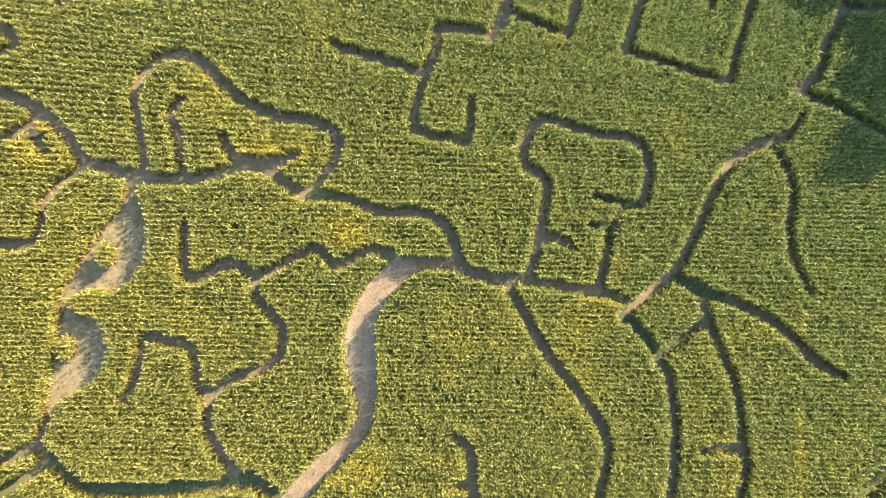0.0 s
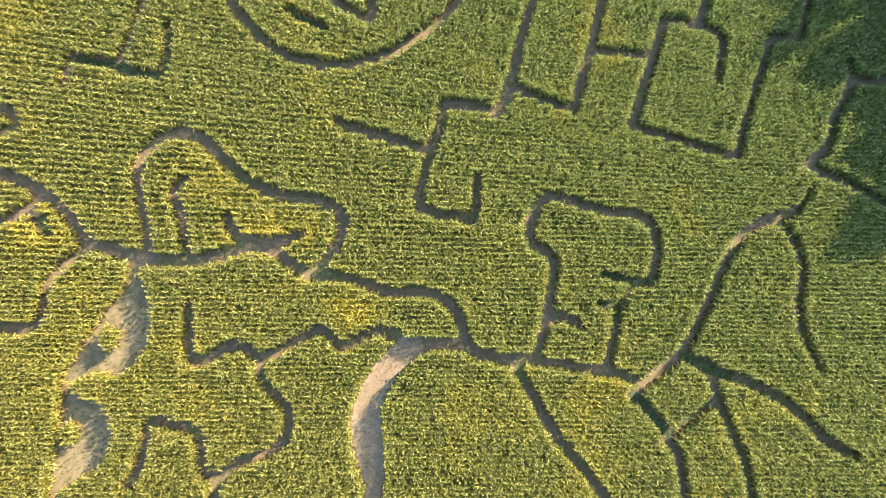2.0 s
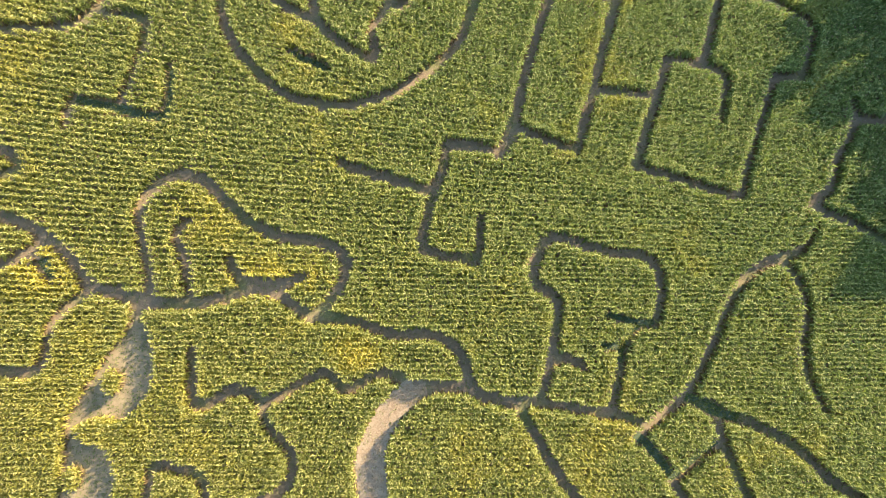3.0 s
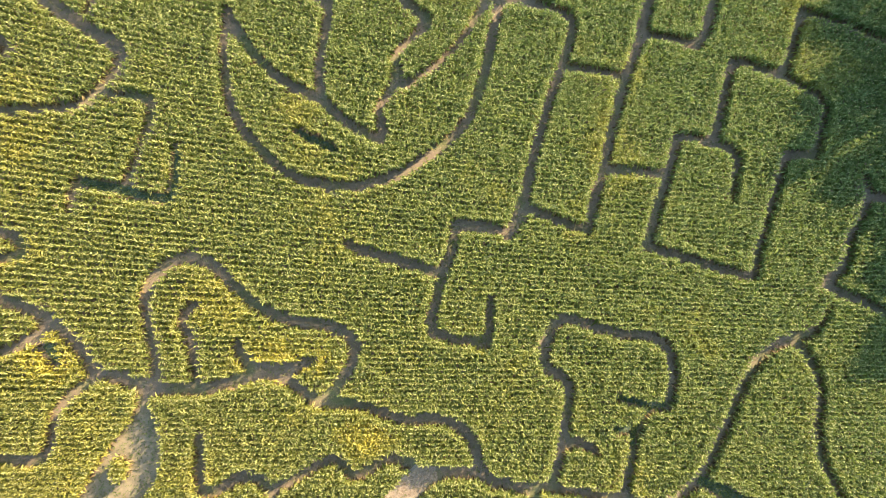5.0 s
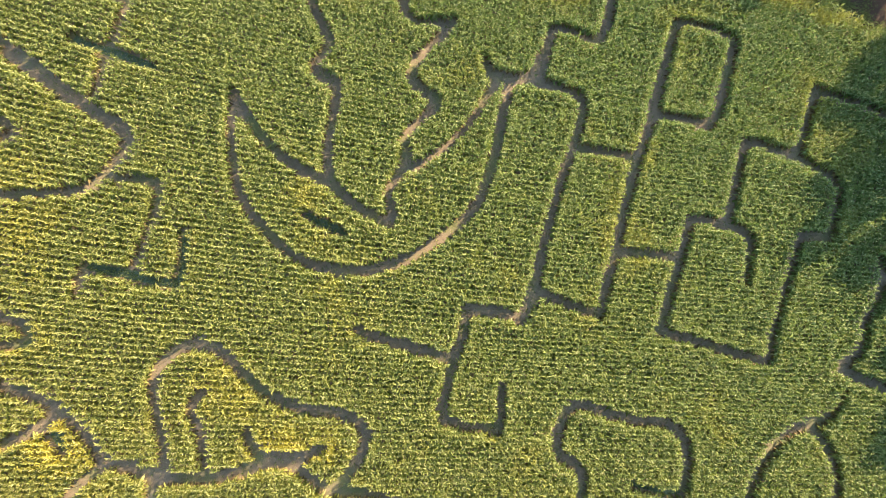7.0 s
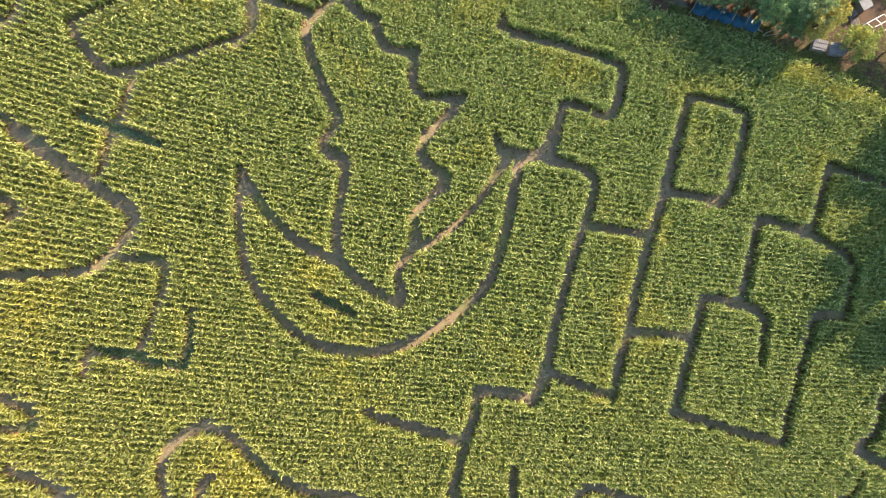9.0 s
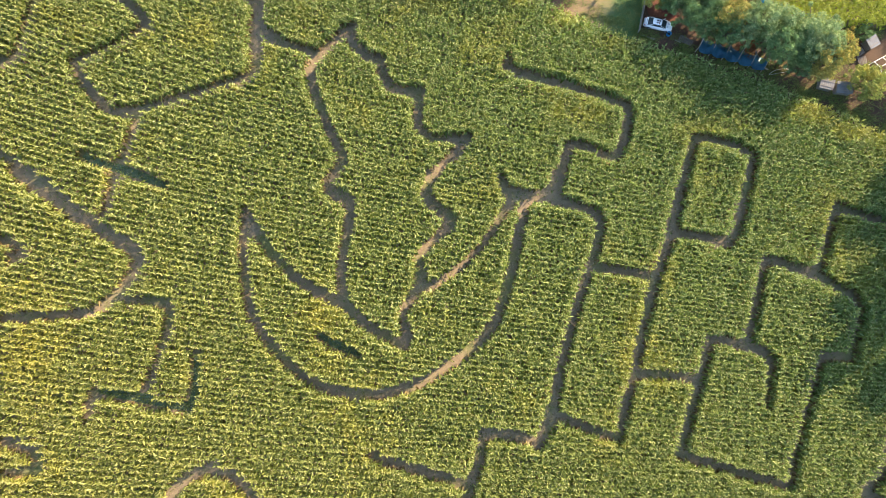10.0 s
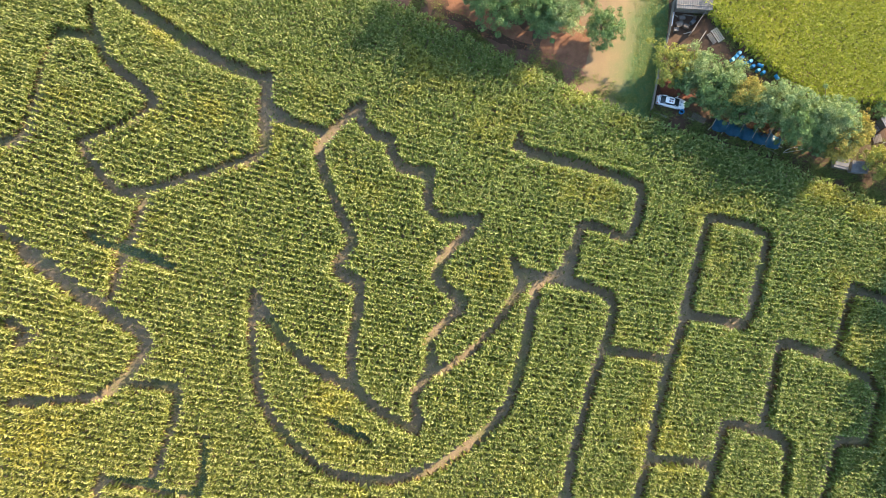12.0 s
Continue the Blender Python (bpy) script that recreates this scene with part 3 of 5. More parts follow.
def clear_of(x, y):
    """How far each place lies outside the nearest trail's side, in metres (negative on a trail)."""
    gap = np.full(len(x), 9.0)
    for line in TRAILS:
        for (ax, ay, aw), (bx, by, bw) in zip(line[:-1], line[1:]):
            reach = max(aw, bw) + 2.0
            near = np.nonzero((x > min(ax, bx) - reach) & (x < max(ax, bx) + reach) & (y > min(ay, by) - reach) & (y < max(ay, by) + reach))[0]
            if len(near):
                dx, dy = bx - ax, by - ay
                f = np.clip(((x[near] - ax) * dx + (y[near] - ay) * dy) / max(dx * dx + dy * dy, 1e-6), 0, 1)
                d = np.hypot(x[near] - ax - f * dx, y[near] - ay - f * dy) - (aw + f * (bw - aw)) / 2
                gap[near] = np.minimum(gap[near], d)
    for ring in CLEARINGS:
        inside = np.zeros(len(x), bool)
        for (ax, ay), (bx, by) in zip(ring, ring[1:] + ring[:1]):
            if ay != by:
                inside ^= ((ay > y) != (by > y)) & (x < (bx - ax) * (y - ay) / (by - ay) + ax)
            # plants round a clearing count as standing at its side
            f = np.clip(((x - ax) * (bx - ax) + (y - ay) * (by - ay)) / max((bx - ax) ** 2 + (by - ay) ** 2, 1e-6), 0, 1)
            gap = np.minimum(gap, np.hypot(x - ax - f * (bx - ax), y - ay - f * (by - ay)))
        gap[inside] = -1.0
    for cx, cy, rx, ry in ISLANDS:
        gap[((x - cx) / rx) ** 2 + ((y - cy) / ry) ** 2 < 1] = 0.5
    return gap


def slant(y):
    """How far the planted rows fall per metre to the east: level in the south, along the field's edge in the north."""
    return 0.27 * np.clip((y - 15) / 95, 0, 1)


def row_places(rng, c0, c1, x0, x1, spacing, pitch):
    c = np.arange(c0, c1, spacing)
    s = np.arange(x0, x1, pitch)
    x = (s[None] + rng.uniform(-0.5, 0.5, (len(c), len(s))) * pitch).ravel()
    level = np.repeat(c, len(s))
    y = level.copy()
    for _ in range(12):
        y = level - (x - 22) * slant(y)
    return x, y + rng.normal(0, 0.075, len(x)) + 0.12 * np.sin(x * 0.21 + level)


def corn_mesh(name, rng, x, y, height, leaves=7, mat=None, dry=None, leafy=1.0):
    """Maize plants, each a stalk, a tassel and long arching leaves."""
    n = len(x)
    turn = rng.uniform(0, 2 * np.pi, n)
    # leaves, lowest first: broad hanging ones, then arching ones, then steep ones round the tassel
    m = n * leaves
    own = np.repeat(np.arange(n), leaves)
    order = np.tile(np.arange(leaves), n)
    first, second = round(leaves * 0.28), round(leaves * 0.57)
    tier = np.digitize(order, (first, second))
    rank = np.where(tier == 0, order / first, np.where(tier == 1, (order - first) / (second - first), (order - second) / (leaves - second)))
    az = turn[own] + np.pi * order + rng.normal(0, 0.7, m)
    h = height[own]
    z0 = h * np.choose(tier, (0.16 + 0.26 * rank, 0.46 + 0.22 * rank, 0.68 + 0.22 * rank)) + rng.normal(0, 0.05, m)
    size = leafy * h / 2.4 * np.choose(tier, (1.12, 0.84, 0.67)) * rng.uniform(0.75, 1.15, m)
    reach = np.choose(tier, (0.92, 0.8, 0.68))
    rise = np.choose(tier, (rng.uniform(0.5, 0.9, m), rng.uniform(0.8, 1.3, m), rng.uniform(1.0, 1.7, m)))
    fall = np.choose(tier, (rng.uniform(0.8, 1.3, m), rng.uniform(0.9, 1.5, m), rng.uniform(0.7, 1.5, m)))
    wide = np.choose(tier, (rng.uniform(0.32, 0.44, m), rng.uniform(0.16, 0.22, m), rng.uniform(0.14, 0.20, m)))
    wide *= leafy
    if dry is not None:
        withered = dry[own] & (tier == 0)
        size, wide = np.where(withered, 0.62 * size, size), np.where(withered, 0.6 * wide, wide)
    side = np.stack([-np.sin(az), np.cos(az), np.zeros(m)], 1)
    # the upper leaves lie more along the row than across it, so that the rows stay apart
    out = np.stack([np.cos(az), np.where(tier == 0, 1.0, 0.88) * np.sin(az), np.zeros(m)], 1)
    roll = rng.normal(0, 0.8, m)
    bend = rng.normal(0, 0.4, m)
    verts = np.empty((m, 6, 3), np.float32)
    for k, f, broad in ((0, 0.0, 0), (1, 0.36, 1.0), (3, 0.74, 0.85), (5, 1.0, 0)):
        mid = np.stack([x[own], y[own], z0 + size * (rise * f - fall * f * f)], 1) + out * (size * f * reach)[:, None] + side * (bend * f * f * size)[:, None]
        if broad:
            across = side * (broad * wide / 2)[:, None]
            across[:, 2] += np.sin(roll) * broad * wide / 2
            verts[:, k], verts[:, k + 1] = mid - across, mid + across
        else:
            verts[:, k] = mid
    base = (np.arange(m) * 6)[:, None]
    loops = (base + np.array([[0, 1, 2, 1, 3, 4, 2, 3, 5, 4]])).ravel()
    sizes = np.tile([3, 4, 3], m)
    # stalks, three-sided, and tassels of three blades
    a = turn[:, None] + np.array([[0, 2.1, 4.2]])
    ring = np.stack([np.cos(a), np.sin(a)], 2) * 0.016
    foot = np.stack([x, y], 1)[:, None] + ring
    stalk = np.zeros((n, 4, 3), np.float32)
    stalk[:, :3, :2] = foot
    stalk[:, 3, 0], stalk[:, 3, 1], stalk[:, 3, 2] = x, y, height
    b1 = (len(verts) * 6 + np.arange(n) * 4)[:, None]
    loops1 = (b1 + np.array([[0, 1, 3, 1, 2, 3]])).ravel()
    top = np.stack([x, y, height * 0.94], 1)
    tassel = np.zeros((n, 9, 3), np.float32)
    for k in range(3):
        a = turn + 2.1 * k + rng.normal(0, 0.4, n)
        d = np.stack([np.cos(a), np.sin(a), np.zeros(n)], 1)
        s = np.stack([-np.sin(a), np.cos(a), np.zeros(n)], 1)
        tip = top + d * rng.uniform(0.08, 0.2, n)[:, None]
        tip[:, 2] += rng.uniform(0.2, 0.4, n)
        tassel[:, 3 * k], tassel[:, 3 * k + 1], tassel[:, 3 * k + 2] = top - s * 0.015, tip - s * 0.035, tip + s * 0.035
    b2 = (len(verts) * 6 + n * 4 + np.arange(n) * 9)[:, None]
    loops2 = (b2 + np.arange(9)[None]).ravel()
    everything = np.concatenate([verts.reshape(-1, 3), stalk.reshape(-1, 3), tassel.reshape(-1, 3)])
    ob = quick_mesh(name, everything, np.concatenate([loops, loops1, loops2]), np.concatenate([sizes, np.tile([3, 3], n), np.tile([3, 3, 3], n)]), mat or CORN)
    ob.data.materials.append(TASSEL)
    slots = np.zeros(len(ob.data.polygons), np.int32)
    slots[-3 * n :] = 1
    if dry is not None:
        # beside the trails the lowest leaves have withered
        ob.data.materials.append(WITHERED)
        slots[: 3 * m] = np.repeat(np.where(withered, 2, 0), 3)
    ob.data.polygons.foreach_set("material_index", slots)
    return ob


rng = np.random.default_rng(7)
px, py = row_places(rng, -62, 158, -84, 82, 0.762, 0.36)
gap = clear_of(px, py)
# the outermost plants along each trail have light from the side and stand closer
ex, ey = row_places(rng, -62, 158, -84, 82, 0.762, 0.24)
side_gap = clear_of(ex, ey)
rim = side_gap < 0.95
px, py, gap = np.concatenate([px, ex[rim]]), np.concatenate([py, ey[rim]]), np.concatenate([gap, side_gap[rim]])
ragged = 0.2 + rng.normal(0, 0.07, len(px))
keep = (py > -40) & (px < 75) & (px > -76 - 0.06 * (py + 35)) & (py < 131) & (py < along(FIELD_EDGE, px) - rng.uniform(0.2, 0.7, len(px))) & (gap > ragged) & (rng.random(len(px)) > 0.03)
px, py, gap = px[keep], py[keep], gap[keep]
swell = np.array([noise.noise((a * 0.06, b * 0.06, 0)) for a, b in zip(px, py)])
tall = 2.5 + 0.18 * swell + rng.normal(0, 0.25, len(px)) - 0.25 * np.exp(-np.clip(gap, 0, 9) / 0.4) * rng.random(len(px))
tagged(corn_mesh("corn_field", rng, px, py, tall, dry=gap < 0.75), "ripening green and yellowing maize in planted rows", "corn field", kind="stuff")
ru, rv = np.meshgrid(np.arange(-45, 45, 0.29), np.arange(-45, 45, 0.762))
ru, rv = ru.ravel() + rng.uniform(-0.22, 0.22, ru.size), rv.ravel() + rng.normal(0, 0.07, rv.size)
qx, qy = 55 + ru * math.cos(radians(-33)) - rv * math.sin(radians(-33)), 122 + ru * math.sin(radians(-33)) + rv * math.cos(radians(-33))
keep = (qy < 136) & (qx < 78) & (qx > 31) & (qy > along(FAR_EDGE, qx) + rng.uniform(0, 0.5, len(qx)))
qx, qy = qx[keep], qy[keep]
tagged(corn_mesh("far_corn_field", rng, qx, qy, 2.3 + rng.normal(0, 0.16, len(qx)), 6, FAR_CORN, leafy=0.88), "sunlit yellow-green maize beyond the farmyard", "corn field", kind="stuff")


# ---- litter and weeds on the trails ----
def strewn(rng, count, weed=None):
    """Places on the trails: evenly by area, or by how weedy each trail is."""
    ends, share = [], []
    for line, w in zip(TRAILS, WEEDS):
        for a, b in zip(line[:-1], line[1:]):
            ends.append((a, b))
            share.append(np.hypot(b[0] - a[0], b[1] - a[1]) * (a[2] + b[2]) / 2 * (w if weed else 1))
    share = np.array(share) / sum(share)
    pick = rng.choice(len(ends), count, p=share)
    a, b = np.array([e[0] for e in ends])[pick], np.array([e[1] for e in ends])[pick]
    f = rng.random(count)[:, None]
    at, way = a + f * (b - a), b - a
    off = rng.uniform(-0.5, 0.5, count) * at[:, 2]
    far_off = np.maximum(np.hypot(way[:, 0], way[:, 1]), 1e-6)
    return at[:, 0] - way[:, 1] / far_off * off, at[:, 1] + way[:, 0] / far_off * off


def inside_rings(rng, count):
    x, y = rng.uniform(-62, -48, count), rng.uniform(-21, 13, count)
    ok = clear_of(x, y) < -0.9
    return x[ok], y[ok]


def blades(name, rng, x, y, length, width, lift, mat, each=1):
    """Flat slivers, lying (lift 0) or standing in tufts."""
    x, y = np.repeat(x, each), np.repeat(y, each)
    n = len(x)
    a = rng.uniform(0, 2 * np.pi, n)
    size = length * rng.uniform(0.5, 1.3, n)
    rise = lift * rng.uniform(0.5, 1.2, n)
    d, s = np.stack([np.cos(a), np.sin(a)], 1), np.stack([-np.sin(a), np.cos(a)], 1)
    v = np.zeros((n, 4, 3), np.float32)
    foot = np.stack([x, y], 1)
    v[:, 0, :2], v[:, 1, :2] = foot - s * width / 2, foot + s * width / 2
    tip = foot + d * size[:, None]
    v[:, 2, :2], v[:, 3, :2] = tip + s * width / 4, tip - s * width / 4
    v[:, :2, 2] = 0.012 + rng.uniform(0, 0.015, n)[:, None]
    v[:, 2:, 2] = 0.02 + (size * rise + rng.uniform(0, 0.02, n))[:, None]
    return quick_mesh(name, v.reshape(-1, 3), np.arange(4 * n), np.full(n, 4), mat)


STRAW = leaf_material("dry_straw", [(0.0, (0.15, 0.11, 0.07)), (0.5, (0.27, 0.21, 0.14)), (1.0, (0.42, 0.34, 0.24))], (0.3, 0.22, 0.14), 0.05, 0.8)
GRASS = leaf_material("grass_blade", [(0.0, (0.05, 0.085, 0.02)), (0.6, (0.10, 0.14, 0.035)), (1.0, (0.22, 0.22, 0.07))], (0.26, 0.22, 0.09), 0.15, 0.7, 0.25)
DULL_BED = surface("thin_grass_bed", (0.135, 0.118, 0.072), (0.29, 0.24, 0.15), 0.5, 0.95, 0, 0.6, 0.03, False)


for k, ring in enumerate(CLEARINGS):
    tagged(sheet("clearing", [(x, y, 0.008 + 0.006 * k) for x, y in ring], [tuple(range(len(ring)))], DULL_BED), "open clearing of straw and thin grass", "clearing", kind="structure")
TURF = surface("green_trail_grass", (0.050, 0.080, 0.050), (0.11, 0.150, 0.090), 0.8, 0.95, 0, 0.7, 0.04, False)


def turf_strip(line):
    """Thin grass grown over a trail, a little narrower than it."""
    way = np.gradient(line[:, :2], axis=0)
    across = np.stack([-way[:, 1], way[:, 0]], 1) / np.maximum(np.hypot(way[:, 0], way[:, 1]), 1e-6)[:, None]
    half = 0.42 * line[:, 2:]
    ends = [line[:, :2] + across * half * k for k in (-1, 1)]
    verts = [(x, y, 0.006) for side in ends for x, y in side]
    n = len(line)
    return sheet("turf", verts, [(k, k + 1, n + k + 1, n + k) for k in range(n - 1)], TURF)


for line, weedy in zip(TRAILS, WEEDS):
    if weedy >= 0.5:
        tagged(turf_strip(line), "thin green grass grown over a trail", "grass", kind="structure")
STRAW_BED = surface("worn_straw", (0.20, 0.165, 0.115), (0.40, 0.34, 0.25), 0.6, 0.95, 0, 0.6, 0.03, False)
bends = np.array(BROAD)
lean = np.gradient(bends[:, :2], axis=0)
lean = np.stack([-lean[:, 1], lean[:, 0]], 1) / np.hypot(lean[:, 0], lean[:, 1])[:, None]
banks = [bends[:, :2] + lean * bends[:, 2:] * 0.5 * k for k in (-1, 1)]
strip = [(x, y, 0.01) for bank in banks for x, y in bank]
n = len(bends)
tagged(sheet("path", strip, [(k, k + 1, n + k + 1, n + k) for k in range(n - 1)], STRAW_BED), "wide trodden path of pale worn straw", "path", kind="structure")
lx, ly = strewn(rng, 8000)
pick, f, off = rng.integers(0, len(BROAD) - 1, 15000), rng.random(15000), rng.normal(0, 0.24, 15000)
head, tail = np.array(BROAD)[pick], np.array(BROAD)[pick + 1]
spot, way = head + (tail - head) * f[:, None], tail - head
way /= np.hypot(way[:, 0], way[:, 1])[:, None]
lx, ly = np.concatenate([lx, spot[:, 0] - way[:, 1] * off * spot[:, 2]]), np.concatenate([ly, spot[:, 1] + way[:, 0] * off * spot[:, 2]])
mx, my = inside_rings(rng, 900)
tagged(blades("trail_litter", rng, np.concatenate([lx, mx]), np.concatenate([ly, my]), 0.3, 0.045, 0.04, STRAW), "trodden dry stalks and husks on the trails", "straw litter", kind="stuff")
lx, ly = strewn(rng, 9000, True)
mx, my = inside_rings(rng, 3000)
tagged(blades("trail_weeds", rng, np.concatenate([lx, mx]), np.concatenate([ly, my]), 0.24, 0.045, 0.8, GRASS, 4), "low green weeds and grass on the trails", "weeds", kind="stuff")

# ---- the farmyard strip between the two fields ----
YARD_SOIL = surface("red_brown_earth", (0.040, 0.025, 0.016), (0.078, 0.049, 0.032), 0.5, 0.95, 0, 0.6, 0.05, False)


def lawn_material():
    """Mown grass: green along the fence, partly shade put into the colour, dry and pinkish in the middle, worn to red
    earth in the west.
    """
    mat, tree, bsdf = material("dry_lawn", 0.95)
    at = place_of(tree)
    broad, fine = noise_of(tree, at, 0.3, 5), noise_of(tree, at, 5, 4)
    split = tree.nodes.new("ShaderNodeSeparateXYZ")
    tree.links.new(at, split.inputs["Vector"])
    over = tree.nodes.new("ShaderNodeMath")
    over.operation, over.inputs[1].default_value = "MULTIPLY_ADD", -0.24
    tree.links.new(split.outputs["Y"], over.inputs[0])
    tree.links.new(split.outputs["X"], over.inputs[2])
    sway = tree.nodes.new("ShaderNodeMath")
    sway.operation, sway.inputs[1].default_value = "MULTIPLY_ADD", 7.0
    tree.links.new(broad, sway.inputs[0])
    tree.links.new(over.outputs["Value"], sway.inputs[2])
    span = tree.nodes.new("ShaderNodeMapRange")
    for socket, value in zip(("From Min", "From Max", "To Min", "To Max"), (-19, 3.5, 0, 1)):
        span.inputs[socket].default_value = value
    tree.links.new(sway.outputs["Value"], span.inputs["Value"])
    # the last, darkest green also carries the shade of fence and tree
    low = ramp_of(tree, span.outputs["Result"], (0.12, (0.05, 0.037, 0.028)), (0.34, (0.10, 0.07, 0.048)), (0.6, (0.13, 0.100, 0.055)), (0.82, (0.04, 0.085, 0.03)))
    high = ramp_of(tree, span.outputs["Result"], (0.12, (0.10, 0.07, 0.05)), (0.34, (0.19, 0.13, 0.095)), (0.6, (0.228, 0.170, 0.097)), (0.82, (0.08, 0.142, 0.05)))
    tree.links.new(mix_of(tree, fine, low, high), bsdf.inputs["Base Color"])
    bumped(tree, bsdf, fine, 0.5, 0.04)
    return mat


LAWN = lawn_material()


def flat_patch(name, ring, z, mat, wobble=0.35):
    """A patch of ground with an uneven rim."""
    points = []
    for (ax, ay), (bx, by) in zip(ring, ring[1:] + ring[:1]):
        steps = max(2, int(math.hypot(bx - ax, by - ay) / 0.8))
        for k in range(steps):
            f = k / steps
            x, y = ax + f * (bx - ax), ay + f * (by - ay)
            points.append((x + wobble * noise.noise((x * 0.9, y * 0.9, 3)), y + wobble * noise.noise((x * 0.9, y * 0.9, 9)), z))
    return sheet(name, points, [tuple(range(len(points)))], mat)


yard_ring = [(-100, 165), (-15.9, 124.1), (-2, 116.9), (11.8, 110.1), (24.6, 104.4), (43.6, 98.3), (57.1, 92.2), (100, 70), (100, 104), (56.2, 108.3), (50.7, 109.6), (46.2, 113), (40, 118.4), (36.3, 122), (28, 131), (20, 170)]
tagged(flat_patch("yard_ground", yard_ring, 0.015, YARD_SOIL), "bare red-brown earth of a farmyard", "ground", kind="structure")
TRACK_EARTH = surface("track_earth", (0.082, 0.046, 0.034), (0.145, 0.084, 0.062), 0.5, 0.95, 0, 0.6, 0.05, False)
track_ring = [(-60, 150), (-38, 138.5), (-15.5, 126.8), (-2, 119.6), (3.5, 117.3), (9, 116.5), (12.5, 115.8), (15, 113), (13.5, 109.9), (8.5, 111.8), (2, 115), (-2, 117), (-15.9, 124.2), (-60, 146)]
tagged(flat_patch("farm_track", track_ring, 0.034, TRACK_EARTH), "bare reddish earth track along the field", "track", kind="structure")
RED_EARTH = surface("red_earth", (0.062, 0.024, 0.015), (0.13, 0.055, 0.036), 1.1, 0.95, 0, 0.6, 0.05, False)
red_ring = [(27.9, 112.6), (29.6, 112.9), (31.6, 111.6), (33.2, 110.4), (33.0, 108.9), (31.2, 108.6), (29.6, 109.4), (27.6, 109.6), (26.9, 110.9)]
tagged(flat_patch("red_ground", red_ring, 0.028, RED_EARTH), "rusty red bare earth beside the car", "ground", kind="structure")
ORANGE_EARTH = surface("orange_earth", (0.105, 0.050, 0.030), (0.205, 0.110, 0.070), 0.9, 0.95, 0, 0.6, 0.05, False)
for ring in ([(7.2, 117.6), (9.2, 121.5), (13, 123.5), (15.8, 120), (15.6, 116.6), (14.6, 114), (12, 114.6), (8.6, 115.6)], [(-8, 124.2), (-2.4, 121.6), (2.4, 119.2), (6.2, 118.2), (6.4, 120.2), (2.5, 121.6), (-2, 124), (-7.6, 126.6)]):
    tagged(flat_patch("red_ground", ring, 0.04, ORANGE_EARTH, 0.7), "orange-red bare earth under the trees", "ground", kind="structure")
lawn_ring = [(8, 131), (6, 124), (5.5, 119.5), (5.2, 116.2), (7.5, 113.4), (10, 111.6), (13.8, 110), (17.3, 108.2), (21.5, 106.4), (25.2, 105.3), (27, 113.5), (28.6, 120), (29.4, 131)]
tagged(flat_patch("lawn", lawn_ring, 0.03, LAWN), "dry yellow-green mown grass", "lawn", kind="structure")
gx, gy = rng.uniform(12, 30, 9000), rng.uniform(107, 129, 9000)
ok = (gy > along(FIELD_EDGE, gx) + 0.4) & (gx < 25.3 + (gy - 107.2) * 0.24 + rng.normal(0, 0.3, len(gx))) & (gx > np.interp(gy, [107, 113, 118, 124, 130], [16, 12, 13, 12, 12]) + rng.normal(0, 1.2, len(gx)))
LAWN_BLADE = leaf_material("lawn_blade", [(0.0, (0.12, 0.14, 0.045)), (0.6, (0.23, 0.20, 0.09)), (1.0, (0.36, 0.28, 0.16))], (0.36, 0.25, 0.16), 0.1, 0.8, 0.2)
tagged(blades("lawn_grass", rng, gx[ok], gy[ok], 0.08, 0.025, 0.5, LAWN_BLADE, 3), "short dry grass blades on the lawn", "grass", kind="stuff")
gx, gy = rng.uniform(18, 29, 9000), rng.uniform(106, 128, 9000)
ok = (gy > along(FIELD_EDGE, gx) + 0.4) & (gx < 25.3 + (gy - 107.2) * 0.24) & (gx > 21.8 + (gy - 107) * 0.16 + rng.normal(0, 1.0, len(gx)))
tagged(blades("fence_grass", rng, gx[ok], gy[ok], 0.18, 0.04, 0.8, GRASS, 4), "greener taller grass along the fence", "grass", kind="stuff")
gx = rng.uniform(-14, 76, 20000)
gy = along(FIELD_EDGE, gx) + np.abs(rng.normal(0, 1.6, len(gx))) + 0.2
thin = np.array([noise.noise((a * 0.35, b * 0.35, 5)) for a, b in zip(gx, gy)]) + rng.normal(0, 0.15, len(gx)) > 0.02
tagged(blades("verge_grass", rng, gx[thin], gy[thin], 0.28, 0.035, 0.7, GRASS, 3), "rough grass and weeds along the field's edge", "grass", kind="stuff")
gx = rng.uniform(29, 76, 7000)
gy = along(FAR_EDGE, gx) - np.abs(rng.normal(0, 1.3, len(gx))) + 0.3
thin = np.array([noise.noise((a * 0.5, b * 0.5, 8)) for a, b in zip(gx, gy)]) + rng.normal(0, 0.15, len(gx)) > -0.02
tagged(blades("yard_weeds", rng, gx[thin], gy[thin], 0.26, 0.035, 0.7, GRASS, 3), "patchy weeds between the yard and the far corn", "weeds", kind="stuff")
gx = rng.uniform(42, 78, 12000)
gy = along(FIELD_EDGE, gx) + rng.uniform(0.3, 12, len(gx))
thin = (np.array([noise.noise((a * 0.3, b * 0.3, 15)) for a, b in zip(gx, gy)]) + rng.normal(0, 0.12, len(gx)) > -0.12) & (gy < along(FAR_EDGE, gx))
tagged(blades("track_grass", rng, gx[thin], gy[thin], 0.3, 0.04, 0.6, GRASS, 2), "patchy grass and weeds over the farm track", "grass", kind="stuff")
gx = rng.uniform(-8, 30, 6000)
gy = along(FIELD_EDGE, gx) + rng.uniform(1, 12, len(gx))
